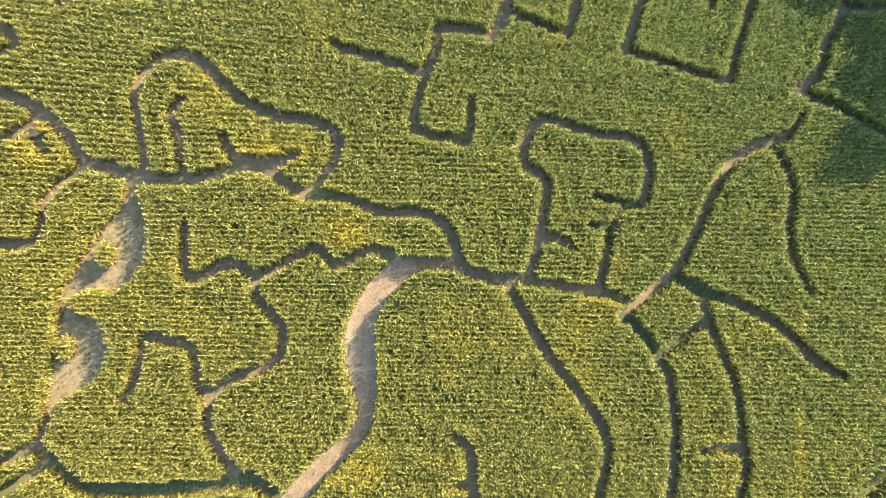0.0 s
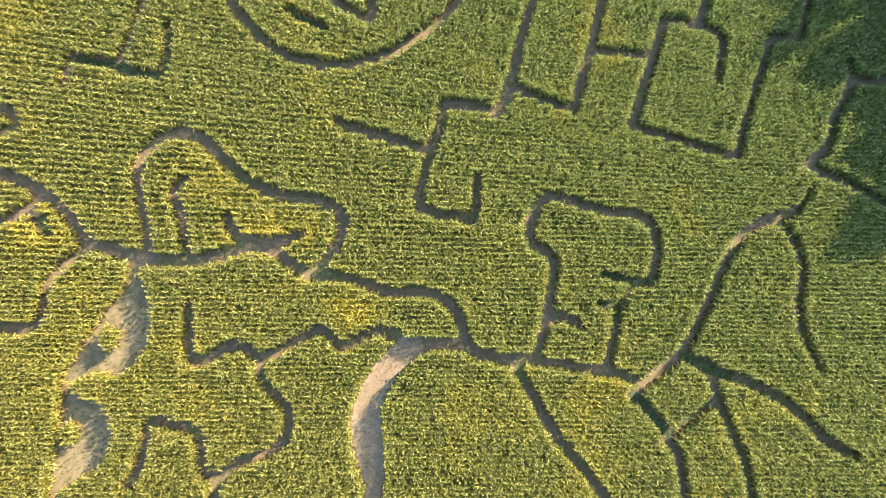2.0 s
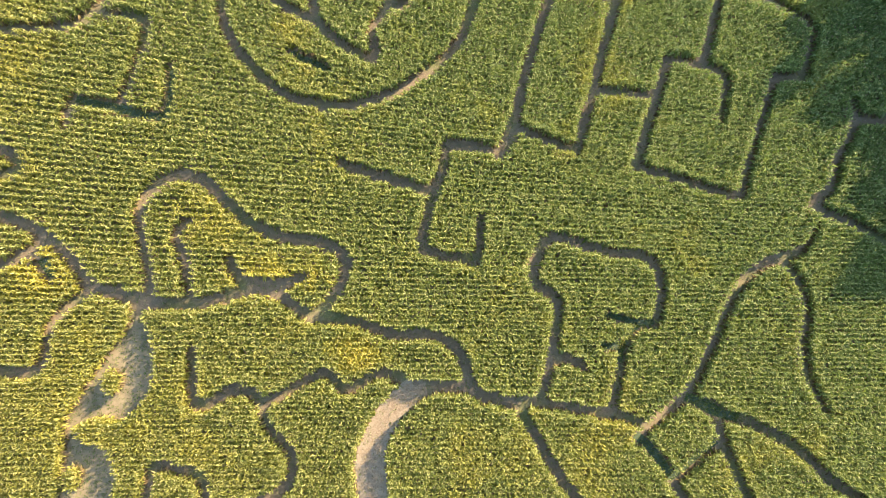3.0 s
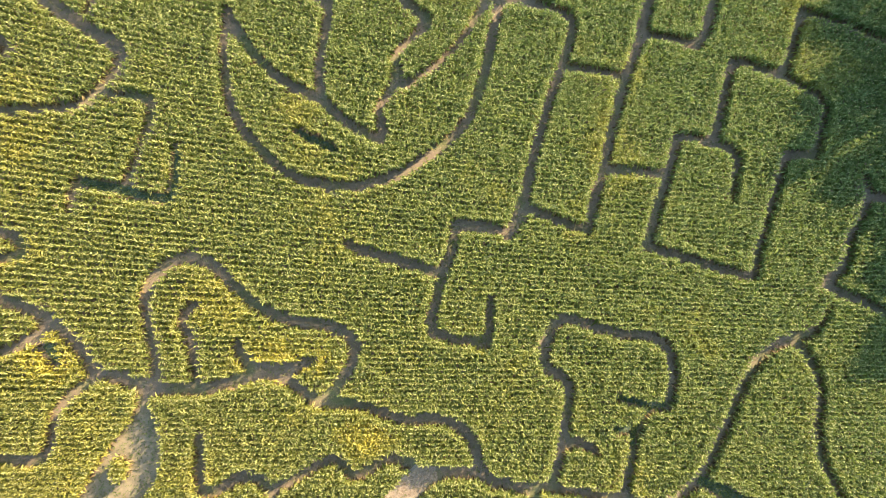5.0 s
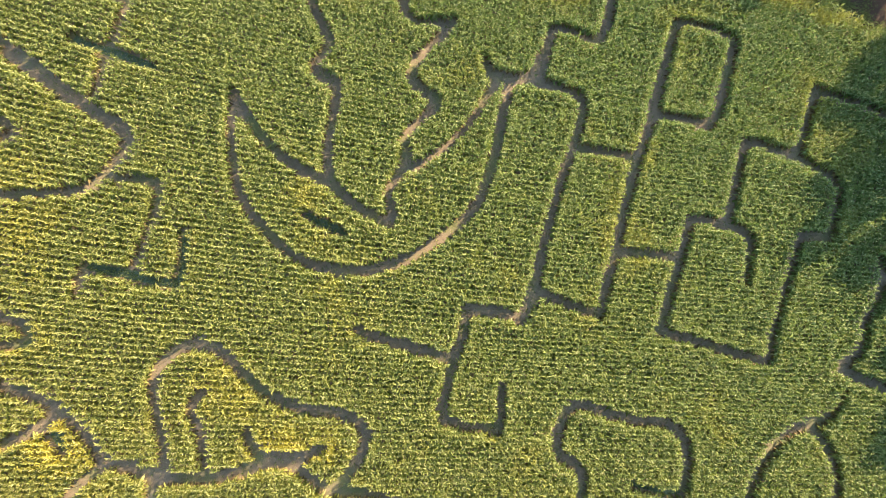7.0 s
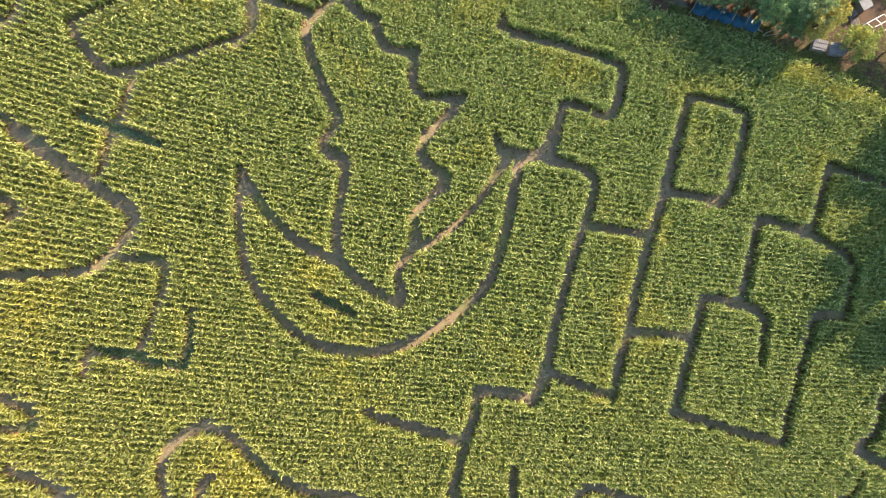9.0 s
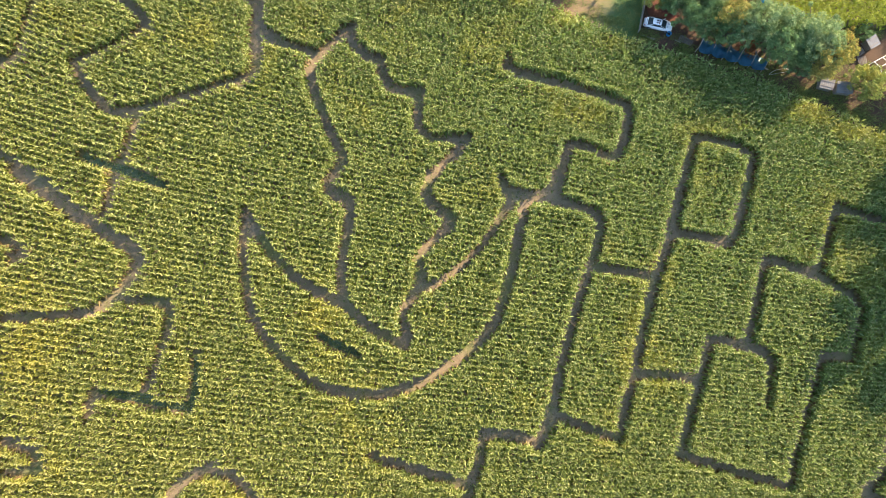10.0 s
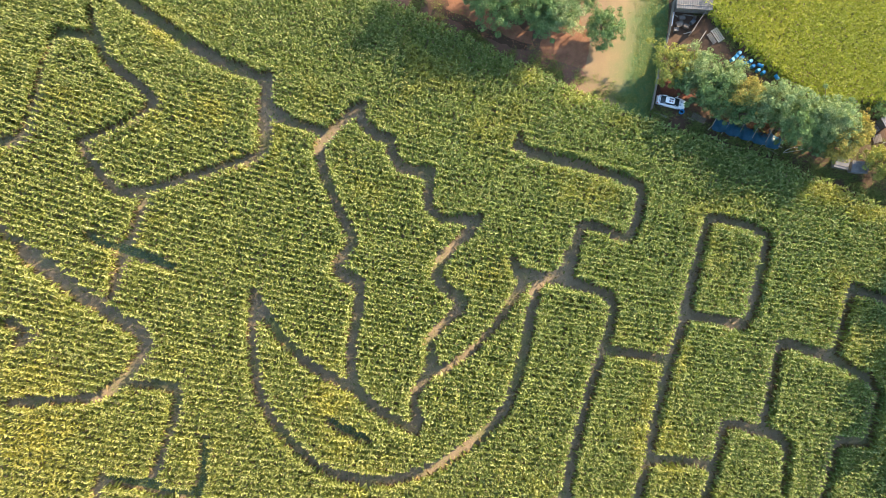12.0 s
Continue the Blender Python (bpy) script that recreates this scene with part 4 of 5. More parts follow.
near_tree = (np.array([noise.noise((a * 0.3, b * 0.3, 12)) for a, b in zip(gx, gy)]) > -0.05) & ((gx < 14.5) | (gx > 26.5)) & (gy < 127)
ROWAN = leaf_material("fallen_leaf", [(0.0, (0.11, 0.045, 0.026)), (0.6, (0.20, 0.085, 0.05)), (1.0, (0.30, 0.17, 0.10))], (0.3, 0.12, 0.05), 0.1, 0.8, 0.3)
tagged(blades("leaf_litter", rng, gx[near_tree], gy[near_tree], 0.13, 0.09, 0.25, ROWAN), "fallen reddish autumn leaves under the trees", "leaf litter", kind="stuff")


def part(name, bm, mat, parent, label=""):
    """One bmesh as one mesh object under a thing or a part."""
    mesh = bpy.data.meshes.new(name)
    bmesh.ops.recalc_face_normals(bm, faces=bm.faces)
    bm.to_mesh(mesh)
    bm.free()
    mesh.materials.append(mat)
    ob = new(name, mesh)
    ob.parent = parent
    return tagged(ob, label) if label else ob


def box(bm, x, y, z, sx, sy, sz, turn=None, bevel=0.0):
    """A block by its middle and its sizes, with its edges broken."""
    made = bmesh.ops.create_cube(bm, size=1)["verts"]
    bmesh.ops.scale(bm, vec=(sx, sy, sz), verts=made)
    if bevel:
        edges = list({e for v in made for e in v.link_edges})
        made = list({v for f in bmesh.ops.bevel(bm, geom=edges, offset=bevel, segments=2, affect="EDGES")["faces"] for v in f.verts} | {v for v in made if v.is_valid})
    m = Matrix.Translation((x, y, z)) @ (turn or Matrix())
    bmesh.ops.transform(bm, matrix=m, verts=made)
    return made


def lathe(bm, profile, sides=16, x=0.0, y=0.0):
    """A turned body from (radius, height) stations."""
    rings = [[bm.verts.new((x + r * math.cos(2 * math.pi * k / sides), y + r * math.sin(2 * math.pi * k / sides), z)) for k in range(sides)] for r, z in profile]
    for low, high in zip(rings, rings[1:]):
        for k in range(sides):
            bm.faces.new((low[k], low[(k + 1) % sides], high[(k + 1) % sides], high[k]))
    bm.faces.new(rings[0][::-1])
    bm.faces.new(rings[-1])


def rod(bm, a, b, r0, r1=None, sides=7):
    """A tapering round pole from a to b."""
    a, b = Vector(a), Vector(b)
    turn = (b - a).to_track_quat("Z", "Y")
    rings = []
    for p, r in ((a, r0), (b, r1 if r1 is not None else r0)):
        rings.append([bm.verts.new(p + turn @ Vector((r * math.cos(2 * math.pi * k / sides), r * math.sin(2 * math.pi * k / sides), 0))) for k in range(sides)])
    for k in range(sides):
        bm.faces.new((rings[0][k], rings[0][(k + 1) % sides], rings[1][(k + 1) % sides], rings[1][k]))
    bm.faces.new(rings[0][::-1])
    bm.faces.new(rings[1])


def thing(name, x, y, z=0.03, turn=0.0):
    ob = new(name)
    ob.matrix_world = pose(x, y, z, 0, 0, turn)
    return ob


# ---- trees ----
BARK = surface("bark", (0.05, 0.04, 0.03), (0.14, 0.11, 0.085), 3, 0.95, 0, 0.8, 0.03)
SILVER = leaf_material("silver_green_leaf", [(0.0, (0.092, 0.165, 0.078)), (0.5, (0.155, 0.23, 0.110)), (1.0, (0.26, 0.325, 0.18))], (0.25, 0.24, 0.08), 0.25, 0.9, 0.45)
GOLD = leaf_material("turning_leaf", [(0.0, (0.10, 0.155, 0.045)), (0.55, (0.19, 0.225, 0.06)), (1.0, (0.29, 0.29, 0.085))], (0.40, 0.25, 0.06), 0.25, 0.9, 0.3)
AMBER = leaf_material("amber_leaf", [(0.0, (0.11, 0.15, 0.045)), (0.5, (0.20, 0.205, 0.062)), (1.0, (0.34, 0.27, 0.085))], (0.38, 0.21, 0.06), 0.25, 0.9, 0.3)
DEEP = leaf_material("deep_green_leaf", [(0.0, (0.055, 0.115, 0.05)), (0.5, (0.09, 0.165, 0.072)), (1.0, (0.15, 0.225, 0.10))], (0.16, 0.19, 0.06), 0.25, 0.9, 0.3)
RUST = leaf_material("rust_leaf", [(0.0, (0.07, 0.03, 0.016)), (0.5, (0.15, 0.065, 0.03)), (1.0, (0.24, 0.12, 0.05))], (0.28, 0.10, 0.03), 0.25, 0.6, 0.5)


def tree(name, x, y, height, spread, mat, label, group="trees round the farmyard", seed=0, leaf=0.21, dense=1.0, low=0.22):
    """A tapered trunk with forking limbs, and a crown of small leaves in uneven clumps."""
    pick = np.random.default_rng(1000 + seed)
    root = thing(name, x, y, 0.0)
    bm = bmesh.new()
    bole = height * (low + 0.12)
    lean = pick.normal(0, 0.25, 2)
    rod(bm, (0, 0, 0), (lean[0], lean[1], bole), 0.045 * height * 0.7, 0.028 * height * 0.7, 9)
    part("trunk", bm, BARK, root)
    clumps = []
    count = int(60 + 14 * spread * dense)
    for k in range(count):
        a, u = pick.uniform(0, 2 * math.pi), pick.uniform(-0.95, 1.0)
        rim = math.sqrt(max(0.0, 1 - u * u)) ** 0.8 * (pick.uniform(0.45, 1.0) if k % 6 else pick.uniform(1.0, 1.28))
        wave = 1 + 0.22 * math.sin(3 * a + seed) + 0.15 * math.sin(5 * a + 2 * seed)
        clumps.append((spread * rim * wave * math.cos(a) + lean[0], spread * rim * wave * math.sin(a) + lean[1], height * (0.5 + low / 2) + height * (0.46 - low / 2) * u * pick.uniform(0.75, 1.0), spread * (pick.uniform(0.13, 0.27) if k % 6 else pick.uniform(0.08, 0.14))))
    bm = bmesh.new()
    for cx, cy, cz, _ in clumps[:: max(1, count // 14)]:
        mid = (lean[0] * 0.7 + cx * 0.35, lean[1] * 0.7 + cy * 0.35, bole + (cz - bole) * 0.45)
        rod(bm, (lean[0], lean[1], bole * 0.93), mid, 0.016 * height, 0.011 * height, 6)
        rod(bm, mid, (cx, cy, cz), 0.011 * height, 0.003 * height, 5)
    part("limbs", bm, BARK, root)
    per = int(94 * dense * (spread / 3) ** 1.3)
    c = np.repeat(np.array(clumps), per, 0)
    n = len(c)
    d = pick.normal(0, 1, (n, 3))
    d /= np.linalg.norm(d, axis=1)[:, None]
    at = c[:, :3] + d * (c[:, 3] * (0.72 + 0.36 * pick.random(n)))[:, None] * np.array([1.15, 1.15, 0.85])
    at[:, 2] = np.maximum(at[:, 2], 0.35)
    way = np.cross(d, pick.normal(0, 1, (n, 3))) + pick.normal(0, 0.3, (n, 3))
    way /= np.linalg.norm(way, axis=1)[:, None]
    across = np.cross(way, d + pick.normal(0, 0.3, (n, 3)))
    across /= np.maximum(np.linalg.norm(across, axis=1), 1e-6)[:, None]
    size = leaf * pick.uniform(0.6, 1.35, n)[:, None]
    v = np.stack([at - way * size * 0.5, at + across * size * 0.32, at + way * size * 0.6, at - across * size * 0.32], 1)
    crown = quick_mesh("crown", v.reshape(-1, 3), np.arange(4 * n), np.full(n, 4), mat)
    crown.parent = root
    return tagged(root, label, "tree", group)


tree("tree", 30.6, 111.6, 4.6, 2.1, DEEP, "dark green low tree beside the car", seed=39)
tree("tree", 28, 113.4, 6.1, 3.25, GOLD, "yellow-green bushy tree beside the fence", seed=1)
tree("tree", 31.9, 112.8, 6.4, 3.4, SILVER, "silvery green tree in the farmyard row", seed=2)
tree("tree", 34.2, 109.5, 6.8, 3.58, DEEP, "dark green broad tree over the farmyard", seed=3)
tree("tree", 38.9, 107.9, 7.9, 2.6, AMBER, "yellowing tree with orange autumn leaves", seed=4)
tree("tree", 36.8, 110.6, 6.6, 2.8, SILVER, "silvery green tree in the farmyard row", seed=5)
tree("tree", 43.2, 107.2, 8.3, 3.36, SILVER, "grey-green tree beside the blue tarpaulins", seed=6)
tree("tree", 46.3, 103.6, 8.6, 3.14, DEEP, "dark green tree at the yard's edge", seed=7)
tree("tree", 47.9, 105.4, 8.6, 3.25, SILVER, "silvery green broad tree in the row", seed=8)
tree("tree", 51.5, 104.2, 8.6, 3.47, SILVER, "silvery green broad tree in the row", seed=9)
tree("tree", 61.0, 97.2, 5.2, 2.8, GOLD, "round yellow-green tree beside the small sheds", seed=12)
tree("tree", 53.4, 100.3, 8.2, 2.5, AMBER, "amber autumn tree above the small sheds", seed=13)
tree("tree", 53.2, 102.2, 8.0, 2.7, SILVER, "silvery green tree above the small sheds", seed=10)
tree("tree", 56.4, 102.2, 7.1, 2.4, AMBER, "thin amber-green tree in the row", seed=11)
tree("tree", 35.9, 107.7, 5.4, 2.8, DEEP, "dark green low tree over the farmyard", seed=30)
tree("tree", 38.5, 106.2, 6.3, 2.2, DEEP, "dark green low tree over the tarpaulins", seed=33)
tree("tree", 41.1, 106.4, 6.8, 2.8, SILVER, "grey-green tree beside the blue tarpaulins", seed=31)
tree("tree", 49.7, 102.3, 6.8, 2.9, DEEP, "dark green tree at the yard's edge", seed=32)
tree("tree", 17.4, 119.9, 5.6, 3.3, DEEP, "round dark green tree on the lawn", seed=14)
tree("tree", 10.6, 121.6, 7.9, 3.6, SILVER, "pale green broad tree beside the dirt track", seed=16)
tree("tree", 6.2, 122.3, 8.1, 3.7, DEEP, "dark green broad tree beside the dirt track", seed=17)
tree("tree", 2.4, 122.2, 8.7, 3.6, DEEP, "dark green broad tree beside the dirt track", seed=34)
tree("tree", -2.0, 124.0, 9.7, 3.9, DEEP, "dark green broad tree beside the dirt track", seed=18)
tree("tree", 13.2, 126.4, 7.2, 3.5, SILVER, "pale green broad tree behind the dirt track", seed=36)
tree("tree", 7.4, 128.0, 7.8, 3.8, DEEP, "dark green broad tree behind the dirt track", seed=37)
tree("tree", 0.6, 128.4, 10.4, 3.8, DEEP, "dark green broad tree behind the dirt track", seed=38)
tree("tree", -6.6, 130.0, 11.0, 4.3, DEEP, "dark green broad tree beside the dirt track", seed=19)
tree("shrub", 43.2, 104.3, 1.9, 1.6, RUST, "rust-red low bush beside the tarpaulins", seed=20, leaf=0.15, low=0.1)
tree("shrub", 31.6, 111.4, 1.4, 1.4, RUST, "rust-red low bush beside the car", seed=21, leaf=0.15, low=0.1)
for k, (sx, sy) in enumerate([(35.6, 106.6), (37.6, 105.9), (39.6, 105.3), (42.0, 104.9)]):
    tree("shrub", sx, sy, 2.6, 1.5, DEEP, "dark green undergrowth bush behind the tarpaulins", "bushes behind the tarpaulins", 60 + k, 0.17, 0.6, 0.1)
tree("tree", 45.2, 104.4, 4.4, 1.7, DEEP, "dark green low tree beside the tarpaulins", seed=72)
tree("tree", 50.9, 100.6, 4.2, 2.0, DEEP, "dark green low tree at the yard's edge", seed=73)
# two unseen trees, added to cast shade on the bare soil at the east end
tree("tree", 69.0, 98.5, 6.2, 3.0, DEEP, "unseen dark green tree added to shade the yard's east end", seed=70)
tree("tree", 72.5, 96.5, 6.6, 3.2, SILVER, "unseen silvery green tree added to shade the yard's east end", seed=71)
tree("shrub", 62.0, 106.0, 1.7, 1.6, DEEP, "low green bush beside the far corn", seed=23, leaf=0.15, low=0.1)
for k, (tx, ty, th, spread) in enumerate([(75.0, 70.1, 15, 4.3), (77.4, 79.6, 15, 3.8), (79.9, 92.6, 15, 4.5), (80.1, 64.6, 14.5, 3.6), (85.1, 60.3, 14, 3.8), (86.9, 51.9, 14.5, 4.6), (85.2, 38.0, 15, 4.8)]):
    tree("tall_tree", tx, ty, th, spread, DEEP, "tall dark green tree at the field's east side", "trees along the field's east side", 40 + k, 0.8, 0.6, 0.15)

# ---- the car ----
WHITE_PAINT = surface("white_car_paint", (0.62, 0.66, 0.72), (0.78, 0.80, 0.82), 1.2, 0.3, 0, 0.0)
BLACK = surface("black_rubber", (0.012, 0.012, 0.013), (0.03, 0.03, 0.032), 8, 0.85)
STEEL = surface("dull_steel", (0.32, 0.33, 0.35), (0.52, 0.53, 0.55), 4, 0.4, 0.8, 0.1)
LENS = surface("lamp_lens", (0.55, 0.58, 0.6), (0.7, 0.72, 0.74), 5, 0.12, 0, 0)
RED_LENS = surface("red_lamp_lens", (0.35, 0.015, 0.012), (0.5, 0.03, 0.02), 5, 0.2, 0, 0)
GREY_BLUE = surface("grey_blue_patch", (0.26, 0.32, 0.40), (0.40, 0.46, 0.54), 5, 0.5)
RUST_PAINT = surface("worn_red_brown_paint", (0.16, 0.05, 0.035), (0.32, 0.13, 0.09), 3, 0.8)
GLASS, glass_tree, glass_bsdf = material("car_glass", 0.06)
glass_bsdf.inputs["Base Color"].default_value = (0.02, 0.028, 0.032, 1)
glass_bsdf.inputs["Specular IOR Level"].default_value = 0.6


def car_shell(bm, stations, half):
    """A shell lofted along the car: (x, half width, sill, shoulder, crown) at each station."""
    rings = []
    for x, w, low, mid, top in stations:
        ring = [(-w * 0.92, low), (-w, (low + mid) / 2), (-w * 0.97, mid), (-w * 0.6, top), (0, top + 0.02), (w * 0.6, top), (w * 0.97, mid), (w, (low + mid) / 2), (w * 0.92, low)]
        rings.append([bm.verts.new((x, y, z)) for y, z in ring])
    for a, b in zip(rings, rings[1:]):
        for k in range(len(a)):
            j = (k + 1) % len(a)
            bm.faces.new((a[k], a[j], b[j], b[k]))
    bm.faces.new(rings[0][::-1])
    bm.faces.new(rings[-1])


def car(x, y, turn):
    root = thing("car", x, y, 0.02, turn)
    bm = bmesh.new()
    car_shell(bm, [(-2.34, 0.5, 0.38, 0.6, 0.76), (-2.26, 0.68, 0.3, 0.68, 0.88), (-2.05, 0.79, 0.25, 0.76, 0.95), (-1.5, 0.86, 0.22, 0.82, 0.98), (-0.5, 0.88, 0.2, 0.84, 0.96), (0.6, 0.88, 0.2, 0.84, 0.97), (1.25, 0.86, 0.22, 0.79, 0.91), (1.8, 0.81, 0.24, 0.7, 0.82), (2.1, 0.72, 0.28, 0.62, 0.73), (2.25, 0.52, 0.32, 0.54, 0.64)], 9)
    body = part("body", bm, WHITE_PAINT, root, "white painted car body")
    body.data.polygons.foreach_set("use_smooth", [len(p.vertices) == 4 for p in body.data.polygons])
    bm = bmesh.new()
    car_shell(bm, [(-1.85, 0.66, 0.9, 0.95, 0.98), (-1.05, 0.68, 0.9, 1.28, 1.37), (-0.3, 0.7, 0.9, 1.34, 1.42), (0.25, 0.69, 0.9, 1.3, 1.38), (1.2, 0.72, 0.9, 0.93, 0.96)], 9)
    part("greenhouse", bm, GLASS, root, "dark tinted car windows")
    bm = bmesh.new()
    car_shell(bm, [(-1.12, 0.46, 1.33, 1.345, 1.36), (-1.0, 0.5, 1.36, 1.38, 1.40), (-0.3, 0.53, 1.39, 1.42, 1.45), (0.22, 0.5, 1.35, 1.37, 1.40), (0.36, 0.45, 1.32, 1.335, 1.35)], 9)
    roof = part("roof", bm, WHITE_PAINT, root, "white car roof with worn marks")
    roof.data.polygons.foreach_set("use_smooth", [len(p.vertices) == 4 for p in roof.data.polygons])
    for mx, my, sx, sy, paint in ((-0.42, -0.2, 0.3, 0.24, BLACK), (-0.42, 0.18, 0.3, 0.2, BLACK), (-0.08, -0.2, 0.2, 0.24, RUST_PAINT), (-0.05, 0.17, 0.24, 0.22, BLACK)):
        bm = bmesh.new()
        box(bm, mx, my, 1.464, sx, sy, 0.02, pose(0, 0, 0, 0, 0, 6 * my), 0.006)
        part("roof_mark", bm, paint, roof, "worn red-brown mark" if paint is RUST_PAINT else "dark roof mark")
    # three flat grey-blue patches on the bonnet
    for mx, my, turn in ((1.45, -0.28, 12), (1.62, 0.24, -10), (1.2, 0.05, 3)):
        bm = bmesh.new()
        box(bm, mx, my, 0.895 if mx < 1.5 else 0.86, 0.34, 0.26, 0.03, pose(0, 0, 0, 0, 8, turn), 0.01)
        part("bonnet_mark", bm, GREY_BLUE, body, "grey-blue patch on the bonnet")
    for side in (-1, 1):
        for fx, rx, rake in ((0.72, 0.05, 0.62), (-1.38, -0.05, -0.7), (-0.28, 0.0, 0.05)):
            bm = bmesh.new()
            foot = {0.72: 1.2, -1.38: -1.85}.get(fx, -0.3)
            head = {0.72: 0.28, -1.38: -1.02}.get(fx, -0.3)
            rod(bm, (foot, side * 0.69, 0.93), (head, side * 0.63, 1.36), 0.035, 0.035, 6)
            part("pillar", bm, WHITE_PAINT, root)
        bm = bmesh.new()
        box(bm, 0.78, side * 0.96, 0.98, 0.14, 0.2, 0.12, None, 0.03)
        part("mirror", bm, WHITE_PAINT, root)
        bm = bmesh.new()
        box(bm, 2.12, side * 0.55, 0.62, 0.26, 0.32, 0.13, pose(0, 0, 0, 0, 12, side * -18), 0.03)
        part("headlight", bm, LENS, root, "clear headlight")
        bm = bmesh.new()
        box(bm, -2.2, side * 0.58, 0.74, 0.16, 0.28, 0.15, None, 0.03)
        part("tail_light", bm, RED_LENS, root, "red tail light")
        for wx in (-1.38, 1.36):
            bm = bmesh.new()
            lathe(bm, [(0.2, -0.1), (0.3, -0.1), (0.32, -0.06), (0.32, 0.06), (0.3, 0.1), (0.2, 0.1)], 18)
            bmesh.ops.transform(bm, matrix=pose(wx, side * 0.8, 0.32, 90, 0, 0), verts=bm.verts)
            wheel = part("wheel", bm, BLACK, root, "black tyre")
            bm = bmesh.new()
            lathe(bm, [(0.06, -0.11), (0.19, -0.105), (0.19, 0.105), (0.06, 0.11)], 12)
            bmesh.ops.transform(bm, matrix=pose(wx, side * 0.8, 0.32, 90, 0, 0), verts=bm.verts)
            part("rim", bm, STEEL, wheel, "grey steel rim")
    for bx in (-2.32, 2.27):
        bm = bmesh.new()
        box(bm, bx, 0, 0.44, 0.14, 1.45, 0.2, None, 0.05)
        part("bumper", bm, WHITE_PAINT, root)
    bm = bmesh.new()
    box(bm, -2.0, 0, 0.962, 0.07, 1.0, 0.03, None, 0.01)
    part("boot_seam", bm, BLACK, root, "dark seam of the boot lid")
    bm = bmesh.new()
    for side in (-1, 1):
        rod(bm, (0.98, side * 0.25, 1.02), (0.8, side * 0.25 - 0.45, 1.13), 0.012)
    part("wiper", bm, BLACK, root)
    return tagged(root, "white saloon car parked on bare earth by a fence", "car")


car(28.65, 108.05, -13)

# ---- drums ----
BLUE = surface("blue_plastic", (0.01, 0.18, 0.42), (0.03, 0.28, 0.56), 3, 0.45, 0, 0.05)
PALE_BLUE = surface("faded_blue_plastic", (0.16, 0.46, 0.62), (0.30, 0.60, 0.74), 3, 0.5, 0, 0.05)


def drum(x, y, lid, label, down=False, seed=0):
    root = thing("drum", x, y, 0.02, 40 * seed)
    bm = bmesh.new()
    lathe(bm, [(0.26, 0), (0.29, 0.03), (0.29, 0.28), (0.305, 0.3), (0.305, 0.33), (0.29, 0.35), (0.29, 0.58), (0.305, 0.6), (0.305, 0.63), (0.29, 0.65), (0.29, 0.86), (0.26, 0.9)], 18)
    part("barrel", bm, BLUE, root)
    bm = bmesh.new()
    lathe(bm, [(0.275, 0.885), (0.285, 0.9), (0.275, 0.93), (0.245, 0.93), (0.24, 0.91), (0.05, 0.912)], 18)
    cover = part("lid", bm, lid, root)
    for side in (-1, 1):
        bm = bmesh.new()
        lathe(bm, [(0.035, 0.905), (0.035, 0.94), (0.02, 0.945)], 8, 0.15 * side)
        part("bung", bm, BLACK, cover)
    if down:
        root.matrix_world = pose(x, y, 0.32, 90, 0, 35 * seed)
    return tagged(root, label, "drum", "blue drums by the far corn")


for k, (dx, dy) in enumerate([(40.1, 116.2), (39.0, 115.1), (41.9, 114.8), (43.1, 113.3)]):
    drum(dx, dy, PALE_BLUE, "upright blue plastic drum with a faded pale lid", seed=k)
for k, (dx, dy) in enumerate([(39.6, 115.65), (40.5, 115.4), (40.7, 114.45), (42.25, 114.0), (43.95, 112.9)]):
    drum(dx, dy, BLUE, "upright bright blue plastic drum", seed=k)
drum(43.2, 114.4, BLUE, "bright blue plastic drum lying on its side", True, 2)
drum(46.0, 112.6, BLUE, "bright blue plastic drum lying on its side", True, 1)


def tub(x, y):
    root = thing("tub", x, y, 0.02)
    bm = bmesh.new()
    lathe(bm, [(0.3, 0), (0.34, 0.05), (0.36, 0.6), (0.39, 0.62), (0.39, 0.66), (0.33, 0.66), (0.31, 0.1), (0.05, 0.09)], 20)
    part("wall", bm, BLUE, root)
    # a flat black disc gives the open tub its dark centre
    bm = bmesh.new()
    lathe(bm, [(0.3, 0.16), (0.3, 0.18), (0.02, 0.185)], 16)
    part("dark_disc", bm, BLACK, root, "black disc low inside the tub")
    return tagged(root, "open blue plastic tub beside the car", "tub")


tub(30.4, 106.5)

# ---- timber ----
GREY_WOOD = surface("weathered_grey_wood", (0.12, 0.11, 0.10), (0.25, 0.235, 0.215), 2.5, 0.9, 0, 0.5, 0.01)
# darker copy of the grey wood; on one pallet it stands for tree shade
DARK_WOOD = surface("dark_weathered_shaded_wood", (0.07, 0.06, 0.052), (0.16, 0.145, 0.13), 2.5, 0.9, 0, 0.5, 0.01)
PALE_WOOD = surface("pale_new_wood", (0.28, 0.245, 0.205), (0.44, 0.40, 0.35), 2.5, 0.85, 0, 0.4, 0.01)
RED_WOOD = surface("red_painted_wood", (0.09, 0.032, 0.026), (0.15, 0.052, 0.042), 2.5, 0.85, 0, 0.4, 0.01)


